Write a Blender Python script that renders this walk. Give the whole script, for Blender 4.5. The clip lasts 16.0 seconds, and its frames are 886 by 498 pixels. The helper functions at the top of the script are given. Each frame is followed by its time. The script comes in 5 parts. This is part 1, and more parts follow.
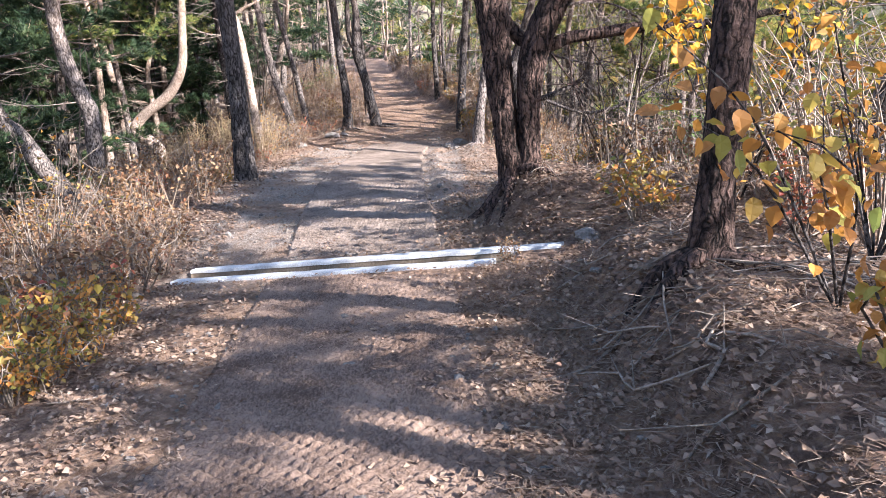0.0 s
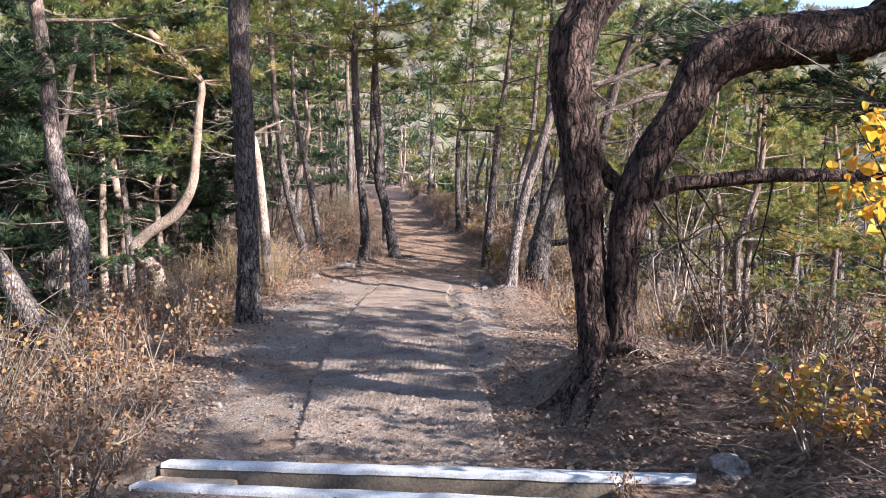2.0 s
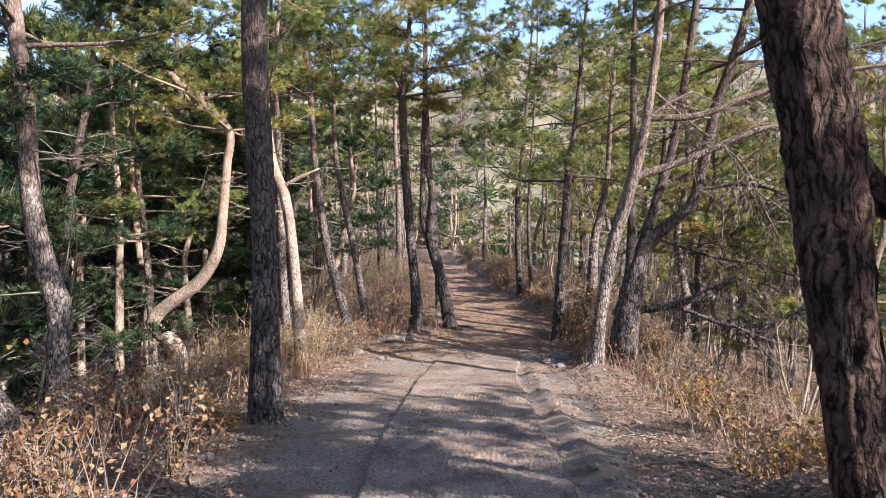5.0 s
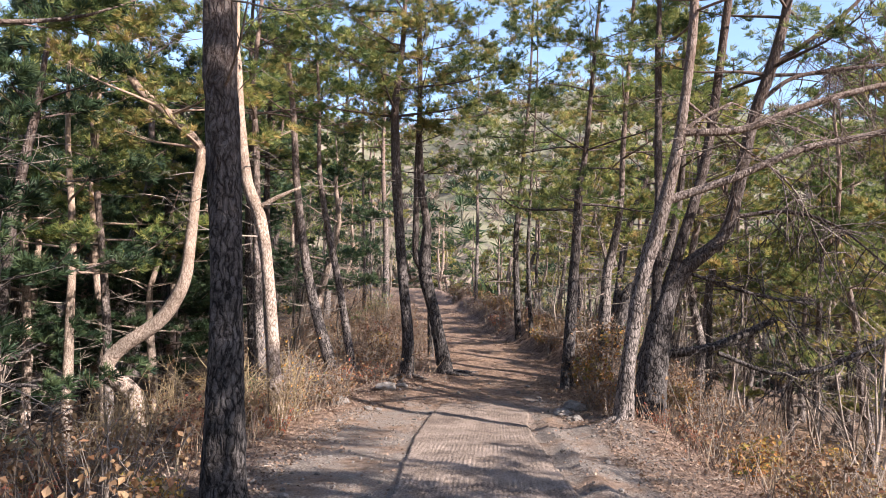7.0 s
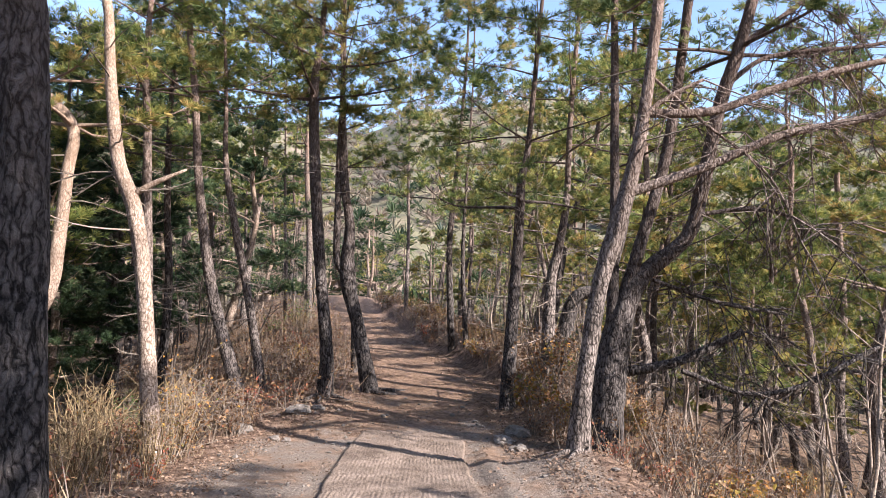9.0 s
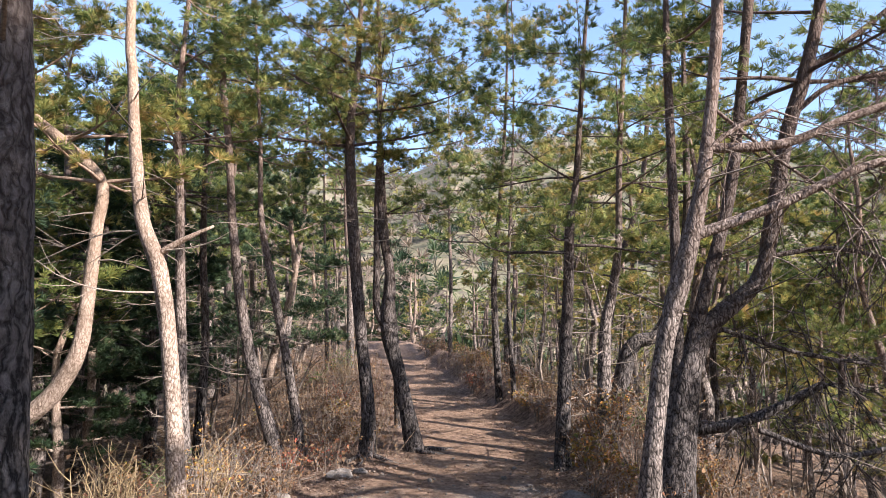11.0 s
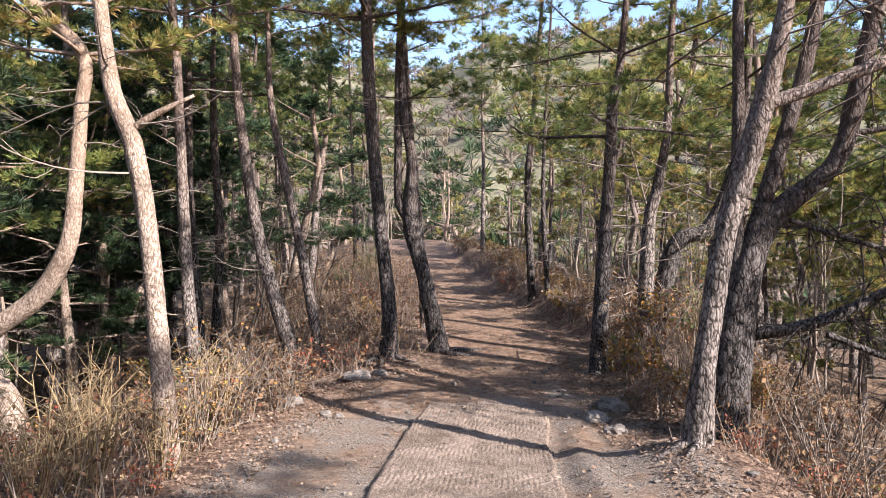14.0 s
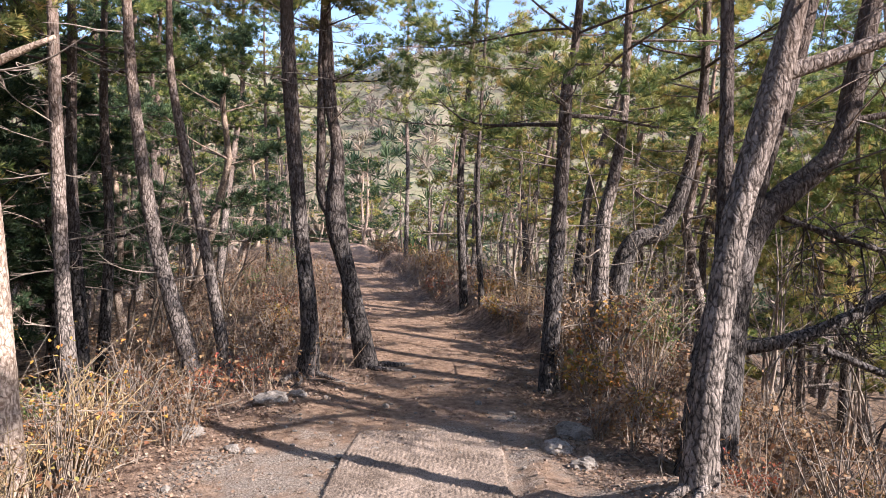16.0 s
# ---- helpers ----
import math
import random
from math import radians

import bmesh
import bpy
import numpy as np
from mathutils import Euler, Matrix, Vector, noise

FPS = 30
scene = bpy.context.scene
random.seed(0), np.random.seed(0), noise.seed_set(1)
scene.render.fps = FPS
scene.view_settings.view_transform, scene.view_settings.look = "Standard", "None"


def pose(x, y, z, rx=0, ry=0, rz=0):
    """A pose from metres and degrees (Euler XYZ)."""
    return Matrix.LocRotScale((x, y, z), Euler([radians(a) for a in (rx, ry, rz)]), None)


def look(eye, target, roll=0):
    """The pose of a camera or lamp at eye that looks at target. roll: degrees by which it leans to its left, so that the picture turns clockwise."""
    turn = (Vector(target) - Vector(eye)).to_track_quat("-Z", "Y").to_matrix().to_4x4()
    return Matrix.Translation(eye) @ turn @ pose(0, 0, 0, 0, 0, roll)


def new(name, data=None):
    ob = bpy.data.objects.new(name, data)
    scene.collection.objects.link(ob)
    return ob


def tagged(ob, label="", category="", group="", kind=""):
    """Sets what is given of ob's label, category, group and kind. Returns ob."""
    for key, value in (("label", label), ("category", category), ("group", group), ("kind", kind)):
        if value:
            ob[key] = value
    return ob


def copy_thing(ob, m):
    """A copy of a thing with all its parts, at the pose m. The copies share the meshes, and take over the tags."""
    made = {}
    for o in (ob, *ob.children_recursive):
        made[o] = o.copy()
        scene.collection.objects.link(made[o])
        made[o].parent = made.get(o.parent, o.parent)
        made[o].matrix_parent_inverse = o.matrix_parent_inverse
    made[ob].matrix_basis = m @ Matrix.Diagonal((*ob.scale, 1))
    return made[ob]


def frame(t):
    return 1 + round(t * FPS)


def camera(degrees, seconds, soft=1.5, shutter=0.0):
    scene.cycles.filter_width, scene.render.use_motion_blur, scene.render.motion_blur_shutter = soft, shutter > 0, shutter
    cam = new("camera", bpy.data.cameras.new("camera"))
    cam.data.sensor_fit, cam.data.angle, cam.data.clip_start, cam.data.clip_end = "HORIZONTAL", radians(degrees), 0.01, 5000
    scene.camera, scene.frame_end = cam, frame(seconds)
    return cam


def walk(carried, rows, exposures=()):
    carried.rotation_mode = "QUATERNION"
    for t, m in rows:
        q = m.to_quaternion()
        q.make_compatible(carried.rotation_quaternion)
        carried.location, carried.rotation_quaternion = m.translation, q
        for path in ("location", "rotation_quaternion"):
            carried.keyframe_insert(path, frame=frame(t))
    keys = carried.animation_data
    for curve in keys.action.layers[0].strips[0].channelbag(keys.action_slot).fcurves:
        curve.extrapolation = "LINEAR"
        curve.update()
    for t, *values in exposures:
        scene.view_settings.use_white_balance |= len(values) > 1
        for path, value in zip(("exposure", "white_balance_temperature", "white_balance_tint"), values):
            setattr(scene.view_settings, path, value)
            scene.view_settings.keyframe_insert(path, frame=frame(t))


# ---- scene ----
cam = camera(60.6, 16.0, soft=0.6)
PATH = [
    (0, (0.03, 0.01, 1.513), (-0.001, 1.955, 1.05), 0.1),
    (0.5, (-0.132, 0.384, 1.461), (-0.148, 2.336, 1.026), 1.8),
    (1, (-0.278, 0.754, 1.463), (-0.297, 2.686, 0.944), 2.8),
    (1.5, (-0.348, 1.217, 1.492), (-0.382, 3.171, 1.07), 4.5),
    (2, (-0.425, 1.678, 1.615), (-0.474, 3.672, 1.475), 3.0),
    (2.5, (-0.447, 2.089, 1.658), (-0.494, 4.088, 1.612), 2.8),
    (3, (-0.539, 2.489, 1.649), (-0.594, 4.488, 1.642), 0.9),
    (3.5, (-0.564, 2.911, 1.555), (-0.604, 4.91, 1.601), 1.1),
    (4, (-0.635, 3.339, 1.501), (-0.645, 5.338, 1.556), 1.3),
    (4.5, (-0.677, 3.642, 1.487), (-0.804, 5.638, 1.522), 1.3),
    (4.7, (-0.709, 3.788, 1.502), (-0.897, 5.779, 1.524), 2.1),
    (6.8, (-1.104, 5.465, 1.381), (-1.243, 7.454, 1.528), 0.9),
    (7, (-1.142, 5.599, 1.397), (-1.287, 7.589, 1.537), 2.4),
    (7.5, (-1.258, 5.991, 1.415), (-1.395, 7.984, 1.504), 1.3),
    (8, (-1.281, 6.438, 1.35), (-1.405, 8.434, 1.397), 1.1),
    (8.5, (-1.223, 6.882, 1.379), (-1.25, 8.879, 1.479), 2.5),
    (9, (-1.139, 7.273, 1.431), (-1.106, 9.266, 1.598), 2.4),
    (9.5, (-1.138, 7.587, 1.471), (-1.131, 9.578, 1.655), 2.4),
    (9.7, (-1.18, 7.712, 1.479), (-1.196, 9.697, 1.724), 2.2),
    (11.8, (-1.176, 7.942, 1.699), (-1.26, 9.923, 1.967), 1.1),
    (12, (-1.171, 7.963, 1.672), (-1.248, 9.946, 1.925), 0.9),
    (12.5, (-1.11, 8.127, 1.668), (-1.182, 10.112, 1.905), 0.9),
    (13, (-1.061, 8.39, 1.603), (-1.134, 10.385, 1.708), 1.3),
    (13.5, (-1.048, 8.685, 1.594), (-1.131, 10.681, 1.683), 1.1),
    (14, (-1.076, 8.992, 1.558), (-1.247, 10.985, 1.563), 1.4),
    (14.5, (-1.123, 9.311, 1.508), (-1.311, 11.302, 1.489), 0.9),
    (15, (-1.201, 9.65, 1.493), (-1.411, 11.638, 1.463), 1.9),
    (15.5, (-1.309, 9.985, 1.484), (-1.428, 11.981, 1.499), 2.2),
    (16, (-1.379, 10.317, 1.499), (-1.326, 12.317, 1.525), 1.9),
]
walk(cam, [(t, look(eye, target, roll)) for t, eye, target, roll in PATH], [(0, 2.1, 5850, 15), (1.5, 2.1, 5780, 15), (2.3, 1.55, 5950, 15), (3.5, 1.46, 6020, 15), (4.5, 1.55, 6060, 15), (7, 1.46, 6180, 16), (8.5, 1.5, 6180, 16), (9.5, 1.45, 6180, 16), (12, 1.47, 6150, 15), (16, 1.55, 6150, 16)])

# ---------------- world, sun ----------------
SUN_DIR = Vector((0.83, -0.50, 0.62)).normalized()
world = bpy.data.worlds.new("world")
scene.world = world
world.use_nodes = True
sky = world.node_tree.nodes.new("ShaderNodeTexSky")
sky.sky_type, sky.sun_disc = "NISHITA", False
sky.sun_elevation, sky.sun_rotation = math.asin(SUN_DIR.z), math.atan2(SUN_DIR.x, SUN_DIR.y)
sky.air_density, sky.dust_density = 1.0, 0.8
world.node_tree.links.new(sky.outputs[0], world.node_tree.nodes["Background"].inputs[0])
world.node_tree.nodes["Background"].inputs[1].default_value = 0.13
sun = new("sun", bpy.data.lights.new("sun", "SUN"))
sun.data.energy, sun.data.angle, sun.data.color = 5.0, radians(0.55), (1.0, 0.93, 0.83)
sun.matrix_world = look(SUN_DIR * 60, (0, 0, 0))


# ---------------- lie of the land ----------------
PATH_L = ([-12, 2.65, 3.8, 5.8, 8.2, 12.2, 16.3, 18.1, 20.1, 24.9, 29, 33, 43, 60], [-1.9, -1.75, -1.85, -2.35, -2.6, -3.15, -3.3, -3.0, -1.95, -2.5, -3.2, -3.9, -5.4, -9])
PATH_R = ([-12, 3.4, 5.0, 7.4, 9.2, 12.3, 15, 16.7, 19, 21, 23.5, 25.7, 28, 32, 38.5, 43, 60], [0.6, 0.55, 0.5, 0.1, 0.5, 0.5, 0.45, 0.2, 0.0, 0.05, -0.6, -1.2, -1.75, -2.4, -3.75, -4.4, -7.6])
MAT_L = ([1.0, 2.8, 4.1, 6.8, 8.4, 10.4, 14.5, 16.1, 17.6, 19.5], [-1.18, -1.2, -1.3, -1.54, -1.68, -1.84, -2.04, -2.08, -1.98, -1.75])
CROWN = ([-30, 3, 10, 13, 16, 17.5, 20, 30, 44, 60, 120], [0, 0, 0, -0.1, -0.27, -0.22, 0.02, 0.85, 2.1, 1.6, -6])


def smooth(a, b, v):
    v = np.clip((v - a) / (b - a), 0, 1)
    return v * v * (3 - 2 * v)


def land(x, y):
    """The height of the bare ground, without its small bumps; numbers or arrays."""
    left, right = np.interp(y, *PATH_L), np.interp(y, *PATH_R)
    z = np.interp(y, *CROWN)
    cross = np.interp(y, [0, 6.5, 9.5, 60], [0.13, 0.15, 0.02, 0.02])
    z = z + cross * np.clip(x + 0.8, -2.2, 1.4)
    dl, dr = np.maximum(left - x, 0), np.maximum(x - right, 0)
    steep = np.interp(y, [0, 5, 10, 17.5, 20, 30, 60], [0.3, 0.3, 0.26, 0.22, 0.05, 0.02, 0.1])
    z = z - steep * (np.sqrt(np.maximum(dl - 0.3, 0) ** 2 + 0.3) - 0.548) * np.exp(-dl / 45)
    z = z - 0.34 * np.maximum(dl - 2.3, 0) * np.exp(-dl / 30)
    bank = 1 - smooth(7.6, 9.6, y)
    z = z + bank * (0.40 * smooth(0.0, 0.6, dr) - 0.30 * np.maximum(dr - 2.2, 0) * np.exp(-dr / 45))
    z = z - (1 - bank) * 0.42 * (np.sqrt(np.maximum(dr - 0.25, 0) ** 2 + 0.2) - 0.447) * np.exp(-dr / 40)
    z = z + smooth(16.5, 19, y) * (1 - smooth(34, 42, y)) * 0.55 * smooth(0.15, 0.9, dr) * np.exp(-np.maximum(dr - 1, 0) / 4)
    z = z + 0.27 * np.exp(-((x - 0.55) ** 2 + (y - 15.2) ** 2 * 0.6) / 0.45)
    z = z + 0.1 * np.exp(-((x - 0.65) ** 2 + (y - 6.95) ** 2) / 0.12)
    far = np.hypot(x, y - 10)
    z = z + smooth(70, 420, far) * (105 + 14 * np.sin(np.arctan2(x, y) * 5 + 1) + 8 * np.sin(np.arctan2(x, y) * 13))
    return z


DRAIN_A, DRAIN_B = Vector((-2.40, 6.40, -0.275)), Vector((0.75, 5.26, 0.25))
DRAIN_LONG = (DRAIN_B - DRAIN_A).length


def beside_drain(x, y):
    """How far along the drain and how far off its middle line a place lies, and the height of the drain's rim there."""
    ax, ay = (DRAIN_B - DRAIN_A).to_2d().normalized()
    u = (x - DRAIN_A.x) * ax + (y - DRAIN_A.y) * ay
    v = -(x - DRAIN_A.x) * ay + (y - DRAIN_A.y) * ax
    flat = (DRAIN_B - DRAIN_A).to_2d().length
    return u, v, DRAIN_A.z + (DRAIN_B.z - DRAIN_A.z) * u / flat


def ground(x, y):
    """The ground with its bumps, drawn towards the drain's rim and opened for its channel."""
    z = land(x, y)
    n = noise.noise(Vector((x * 0.9, y * 0.9, 3))) * 0.05 + noise.noise(Vector((x * 3.1, y * 3.1, 8))) * 0.018 + noise.noise(Vector((x * 9, y * 9, 1))) * 0.007
    off = max(float(np.interp(y, *PATH_L)) - x, x - float(np.interp(y, *PATH_R)), 0)
    n *= 0.45 + min(off, 2.0) * 0.8
    z += n + smooth(0.5, 6, off) * noise.noise(Vector((x * 0.25, y * 0.25, 5))) * 0.35
    if 7.2 < y < 17.6:
        d = x - float(np.interp(y, *MAT_L)) - 1.46 - 0.04 * noise.noise(Vector((3, y * 1.5, 7)))
        fade = float(smooth(7.2, 8.2, y) * (1 - smooth(16.4, 17.6, y)))
        z += fade * (0.055 * math.exp(-((d - 0.22) / 0.11) ** 2) - 0.03 * math.exp(-((d - 0.05) / 0.06) ** 2))
    u, v, rim = beside_drain(x, y)
    near = (1 - smooth(0.22, 1.3, abs(v))) * (1 - smooth(0.15, 0.9, max(-u, u - DRAIN_LONG, 0)))
    z = z * (1 - near) + (rim - 0.012 + n * 0.3) * near
    if abs(v) < 0.19 and -0.02 < u < DRAIN_LONG - 0.4:
        z = rim - 0.5
    return float(z)

# ---------------- materials ----------------
def surface(name, low, high, scale, rough=0.9, bump=0.4, fine=None, stretch=(1, 1, 1), spread=0.0, distance=0.02, coarse=None, island=False, through_light=0.0):
    """A rough surface: colours between low and high by two scales of noise, with bump. spread: lightness change from piece to piece."""
    m = bpy.data.materials.new(name)
    m.use_nodes = True
    nt = m.node_tree
    b = nt.nodes["Principled BSDF"]
    b.inputs["Roughness"].default_value = rough
    b.inputs["Specular IOR Level"].default_value = 0.25
    tc = nt.nodes.new("ShaderNodeTexCoord")
    mp = nt.nodes.new("ShaderNodeMapping")
    mp.inputs["Scale"].default_value = stretch
    nt.links.new(tc.outputs["Object"], mp.inputs["Vector"])
    n1 = nt.nodes.new("ShaderNodeTexNoise")
    n1.inputs["Scale"].default_value, n1.inputs["Detail"].default_value, n1.inputs["Roughness"].default_value = scale, 6, 0.65
    n2 = nt.nodes.new("ShaderNodeTexNoise")
    n2.inputs["Scale"].default_value, n2.inputs["Detail"].default_value = fine or scale * 8, 3
    for n in (n1, n2):
        nt.links.new(mp.outputs[0], n.inputs["Vector"])
    mix = nt.nodes.new("ShaderNodeMath")
    mix.operation = "MULTIPLY_ADD"
    nt.links.new(n2.outputs["Fac"], mix.inputs[0])
    mix.inputs[1].default_value = 0.45
    sub = nt.nodes.new("ShaderNodeMath")
    sub.operation = "MULTIPLY"
    nt.links.new(n1.outputs["Fac"], sub.inputs[0])
    sub.inputs[1].default_value = 0.55
    nt.links.new(sub.outputs[0], mix.inputs[2])
    ramp = nt.nodes.new("ShaderNodeValToRGB")
    ramp.color_ramp.elements[0].position, ramp.color_ramp.elements[0].color = 0.40, (*low, 1)
    ramp.color_ramp.elements[1].position, ramp.color_ramp.elements[1].color = 0.60, (*high, 1)
    if coarse:
        e = ramp.color_ramp.elements.new(0.5)
        e.color = (*coarse, 1)
    nt.links.new(mix.outputs[0], ramp.inputs[0])
    colour = ramp.outputs[0]
    if spread:
        hsv = nt.nodes.new("ShaderNodeHueSaturation")
        if island:
            rnd = nt.nodes.new("ShaderNodeNewGeometry").outputs["Random Per Island"]
        else:
            rnd = nt.nodes.new("ShaderNodeObjectInfo").outputs["Random"]
        mr = nt.nodes.new("ShaderNodeMapRange")
        mr.inputs["To Min"].default_value, mr.inputs["To Max"].default_value = 1 - spread, 1 + spread
        nt.links.new(rnd, mr.inputs[0])
        nt.links.new(mr.outputs[0], hsv.inputs["Value"])
        nt.links.new(colour, hsv.inputs["Color"])
        colour = hsv.outputs[0]
    nt.links.new(colour, b.inputs["Base Color"])
    bp = nt.nodes.new("ShaderNodeBump")
    bp.inputs["Strength"].default_value, bp.inputs["Distance"].default_value = bump, distance
    nt.links.new(mix.outputs[0], bp.inputs["Height"])
    nt.links.new(bp.outputs[0], b.inputs["Normal"])
    if through_light:
        tr = nt.nodes.new("ShaderNodeBsdfTranslucent")
        nt.links.new(colour, tr.inputs["Color"])
        both = nt.nodes.new("ShaderNodeMixShader")
        both.inputs[0].default_value = through_light
        nt.links.new(b.outputs[0], both.inputs[1])
        nt.links.new(tr.outputs[0], both.inputs[2])
        nt.links.new(both.outputs[0], nt.nodes["Material Output"].inputs["Surface"])
    return m


def foliage(name, colours, through_light=0.3, rough=0.55):
    """Leaves: each loose leaf takes one of the colours at random."""
    m = bpy.data.materials.new(name)
    m.use_nodes = True
    nt = m.node_tree
    b = nt.nodes["Principled BSDF"]
    b.inputs["Roughness"].default_value = rough
    b.inputs["Specular IOR Level"].default_value = 0.3
    geo = nt.nodes.new("ShaderNodeNewGeometry")
    ramp = nt.nodes.new("ShaderNodeValToRGB")
    el = ramp.color_ramp.elements
    while len(el) < len(colours):
        el.new(0.5)
    for i, c in enumerate(colours):
        el[i].position, el[i].color = i / (len(colours) - 1), (*c, 1)
    nt.links.new(geo.outputs["Random Per Island"], ramp.inputs[0])
    hsv = nt.nodes.new("ShaderNodeHueSaturation")
    info = nt.nodes.new("ShaderNodeObjectInfo")
    mr = nt.nodes.new("ShaderNodeMapRange")
    mr.inputs["To Min"].default_value, mr.inputs["To Max"].default_value = 0.8, 1.25
    nt.links.new(info.outputs["Random"], mr.inputs[0])
    nt.links.new(mr.outputs[0], hsv.inputs["Value"])
    nt.links.new(ramp.outputs[0], hsv.inputs["Color"])
    nt.links.new(hsv.outputs[0], b.inputs["Base Color"])
    tr = nt.nodes.new("ShaderNodeBsdfTranslucent")
    nt.links.new(hsv.outputs[0], tr.inputs["Color"])
    both = nt.nodes.new("ShaderNodeMixShader")
    both.inputs[0].default_value = through_light
    nt.links.new(b.outputs[0], both.inputs[1])
    nt.links.new(tr.outputs[0], both.inputs[2])
    nt.links.new(both.outputs[0], nt.nodes["Material Output"].inputs["Surface"])
    return m


def bark(name, ridge, furrow, scale=1.0, depth=0.02, warm=None, plate=4.0, wander=0.09):
    """Plated pine bark: long plates between dark furrows; warm tints the smoother bark higher up."""
    m = bpy.data.materials.new(name)
    m.use_nodes = True
    nt = m.node_tree
    b = nt.nodes["Principled BSDF"]
    b.inputs["Roughness"].default_value = 0.92
    b.inputs["Specular IOR Level"].default_value = 0.2
    tc = nt.nodes.new("ShaderNodeTexCoord")
    mp = nt.nodes.new("ShaderNodeMapping")
    mp.inputs["Scale"].default_value = (24 * scale, 24 * scale, plate * scale)
    warp = nt.nodes.new("ShaderNodeTexNoise")
    warp.inputs["Scale"].default_value, warp.inputs["Detail"].default_value = 6 * scale, 4
    nt.links.new(tc.outputs["Object"], warp.inputs["Vector"])
    add = nt.nodes.new("ShaderNodeVectorMath")
    add.operation = "MULTIPLY_ADD"
    add.inputs[1].default_value = (wander, wander, wander)
    nt.links.new(warp.outputs["Color"], add.inputs[0])
    nt.links.new(tc.outputs["Object"], add.inputs[2])
    nt.links.new(add.outputs[0], mp.inputs["Vector"])
    vo = nt.nodes.new("ShaderNodeTexVoronoi")
    vo.feature = "DISTANCE_TO_EDGE"
    vo.inputs["Scale"].default_value = 1.0
    nt.links.new(mp.outputs[0], vo.inputs["Vector"])
    fi = nt.nodes.new("ShaderNodeTexNoise")
    fi.inputs["Scale"].default_value, fi.inputs["Detail"].default_value = 45 * scale, 5
    nt.links.new(tc.outputs["Object"], fi.inputs["Vector"])
    big = nt.nodes.new("ShaderNodeTexNoise")
    big.inputs["Scale"].default_value, big.inputs["Detail"].default_value = 3, 4
    nt.links.new(tc.outputs["Object"], big.inputs["Vector"])
    h = nt.nodes.new("ShaderNodeMath")
    h.operation = "MULTIPLY_ADD"
    fibre = nt.nodes.new("ShaderNodeTexNoise")
    fibre.inputs["Scale"].default_value, fibre.inputs["Detail"].default_value, fibre.inputs["Roughness"].default_value = 1.1, 7, 0.62
    nt.links.new(mp.outputs[0], fibre.inputs["Vector"])
    flat = nt.nodes.new("ShaderNodeMath")
    flat.operation = "MINIMUM"
    nt.links.new(vo.outputs["Distance"], flat.inputs[0])
    flat.inputs[1].default_value = 0.22
    both = nt.nodes.new("ShaderNodeMath")
    nt.links.new(flat.outputs[0], both.inputs[0])
    nt.links.new(fibre.outputs["Fac"], both.inputs[1])
    nt.links.new(fi.outputs["Fac"], h.inputs[0])
    h.inputs[1].default_value = 0.25
    nt.links.new(both.outputs[0], h.inputs[2])
    ramp = nt.nodes.new("ShaderNodeValToRGB")
    ramp.color_ramp.elements[0].position, ramp.color_ramp.elements[0].color = 0.60, (*furrow, 1)
    ramp.color_ramp.elements[1].position, ramp.color_ramp.elements[1].color = 0.92, (*ridge, 1)
    nt.links.new(h.outputs[0], ramp.inputs[0])
    hsv = nt.nodes.new("ShaderNodeHueSaturation")
    mr = nt.nodes.new("ShaderNodeMapRange")
    mr.inputs["From Min"].default_value, mr.inputs["From Max"].default_value = 0.3, 0.7
    mr.inputs["To Min"].default_value, mr.inputs["To Max"].default_value = 0.6, 1.5
    nt.links.new(big.outputs["Fac"], mr.inputs[0])
    nt.links.new(mr.outputs[0], hsv.inputs["Value"])
    nt.links.new(ramp.outputs[0], hsv.inputs["Color"])
    colour = hsv.outputs[0]
    if warm:
        sep = nt.nodes.new("ShaderNodeSeparateXYZ")
        nt.links.new(tc.outputs["Object"], sep.inputs[0])
        up = nt.nodes.new("ShaderNodeMapRange")
        up.inputs["From Min"].default_value, up.inputs["From Max"].default_value = 1.5, 6.0
        up.inputs["To Max"].default_value = 0.7
        nt.links.new(sep.outputs["Z"], up.inputs[0])
        mc = nt.nodes.new("ShaderNodeMix")
        mc.data_type = "RGBA"
        nt.links.new(up.outputs[0], mc.inputs["Factor"])
        nt.links.new(colour, mc.inputs["A"])
        mc.inputs["B"].default_value = (*warm, 1)
        colour = mc.outputs["Result"]
    nt.links.new(colour, b.inputs["Base Color"])
    bp = nt.nodes.new("ShaderNodeBump")
    bp.inputs["Strength"].default_value, bp.inputs["Distance"].default_value = 0.9, depth
    nt.links.new(h.outputs[0], bp.inputs["Height"])
    nt.links.new(bp.outputs[0], b.inputs["Normal"])
    return m


BARK_DARK = bark("bark_dark", (0.14, 0.12, 0.11), (0.016, 0.013, 0.012), 1.1, 0.05, (0.15, 0.098, 0.075), 7.0, 0.11)
BARK_GREY = bark("bark_grey", (0.26, 0.215, 0.19), (0.035, 0.028, 0.024), 1.15, 0.03, (0.24, 0.155, 0.115), 10.0, 0.07)
BARK_PALE = bark("bark_pale", (0.40, 0.315, 0.255), (0.13, 0.09, 0.066), 1.5, 0.018, (0.37, 0.245, 0.165), 10.0, 0.1)
BARK_FIR = bark("bark_red", (0.13, 0.083, 0.067), (0.010, 0.007, 0.006), 1.1, 0.07, None, 5.0, 0.12)
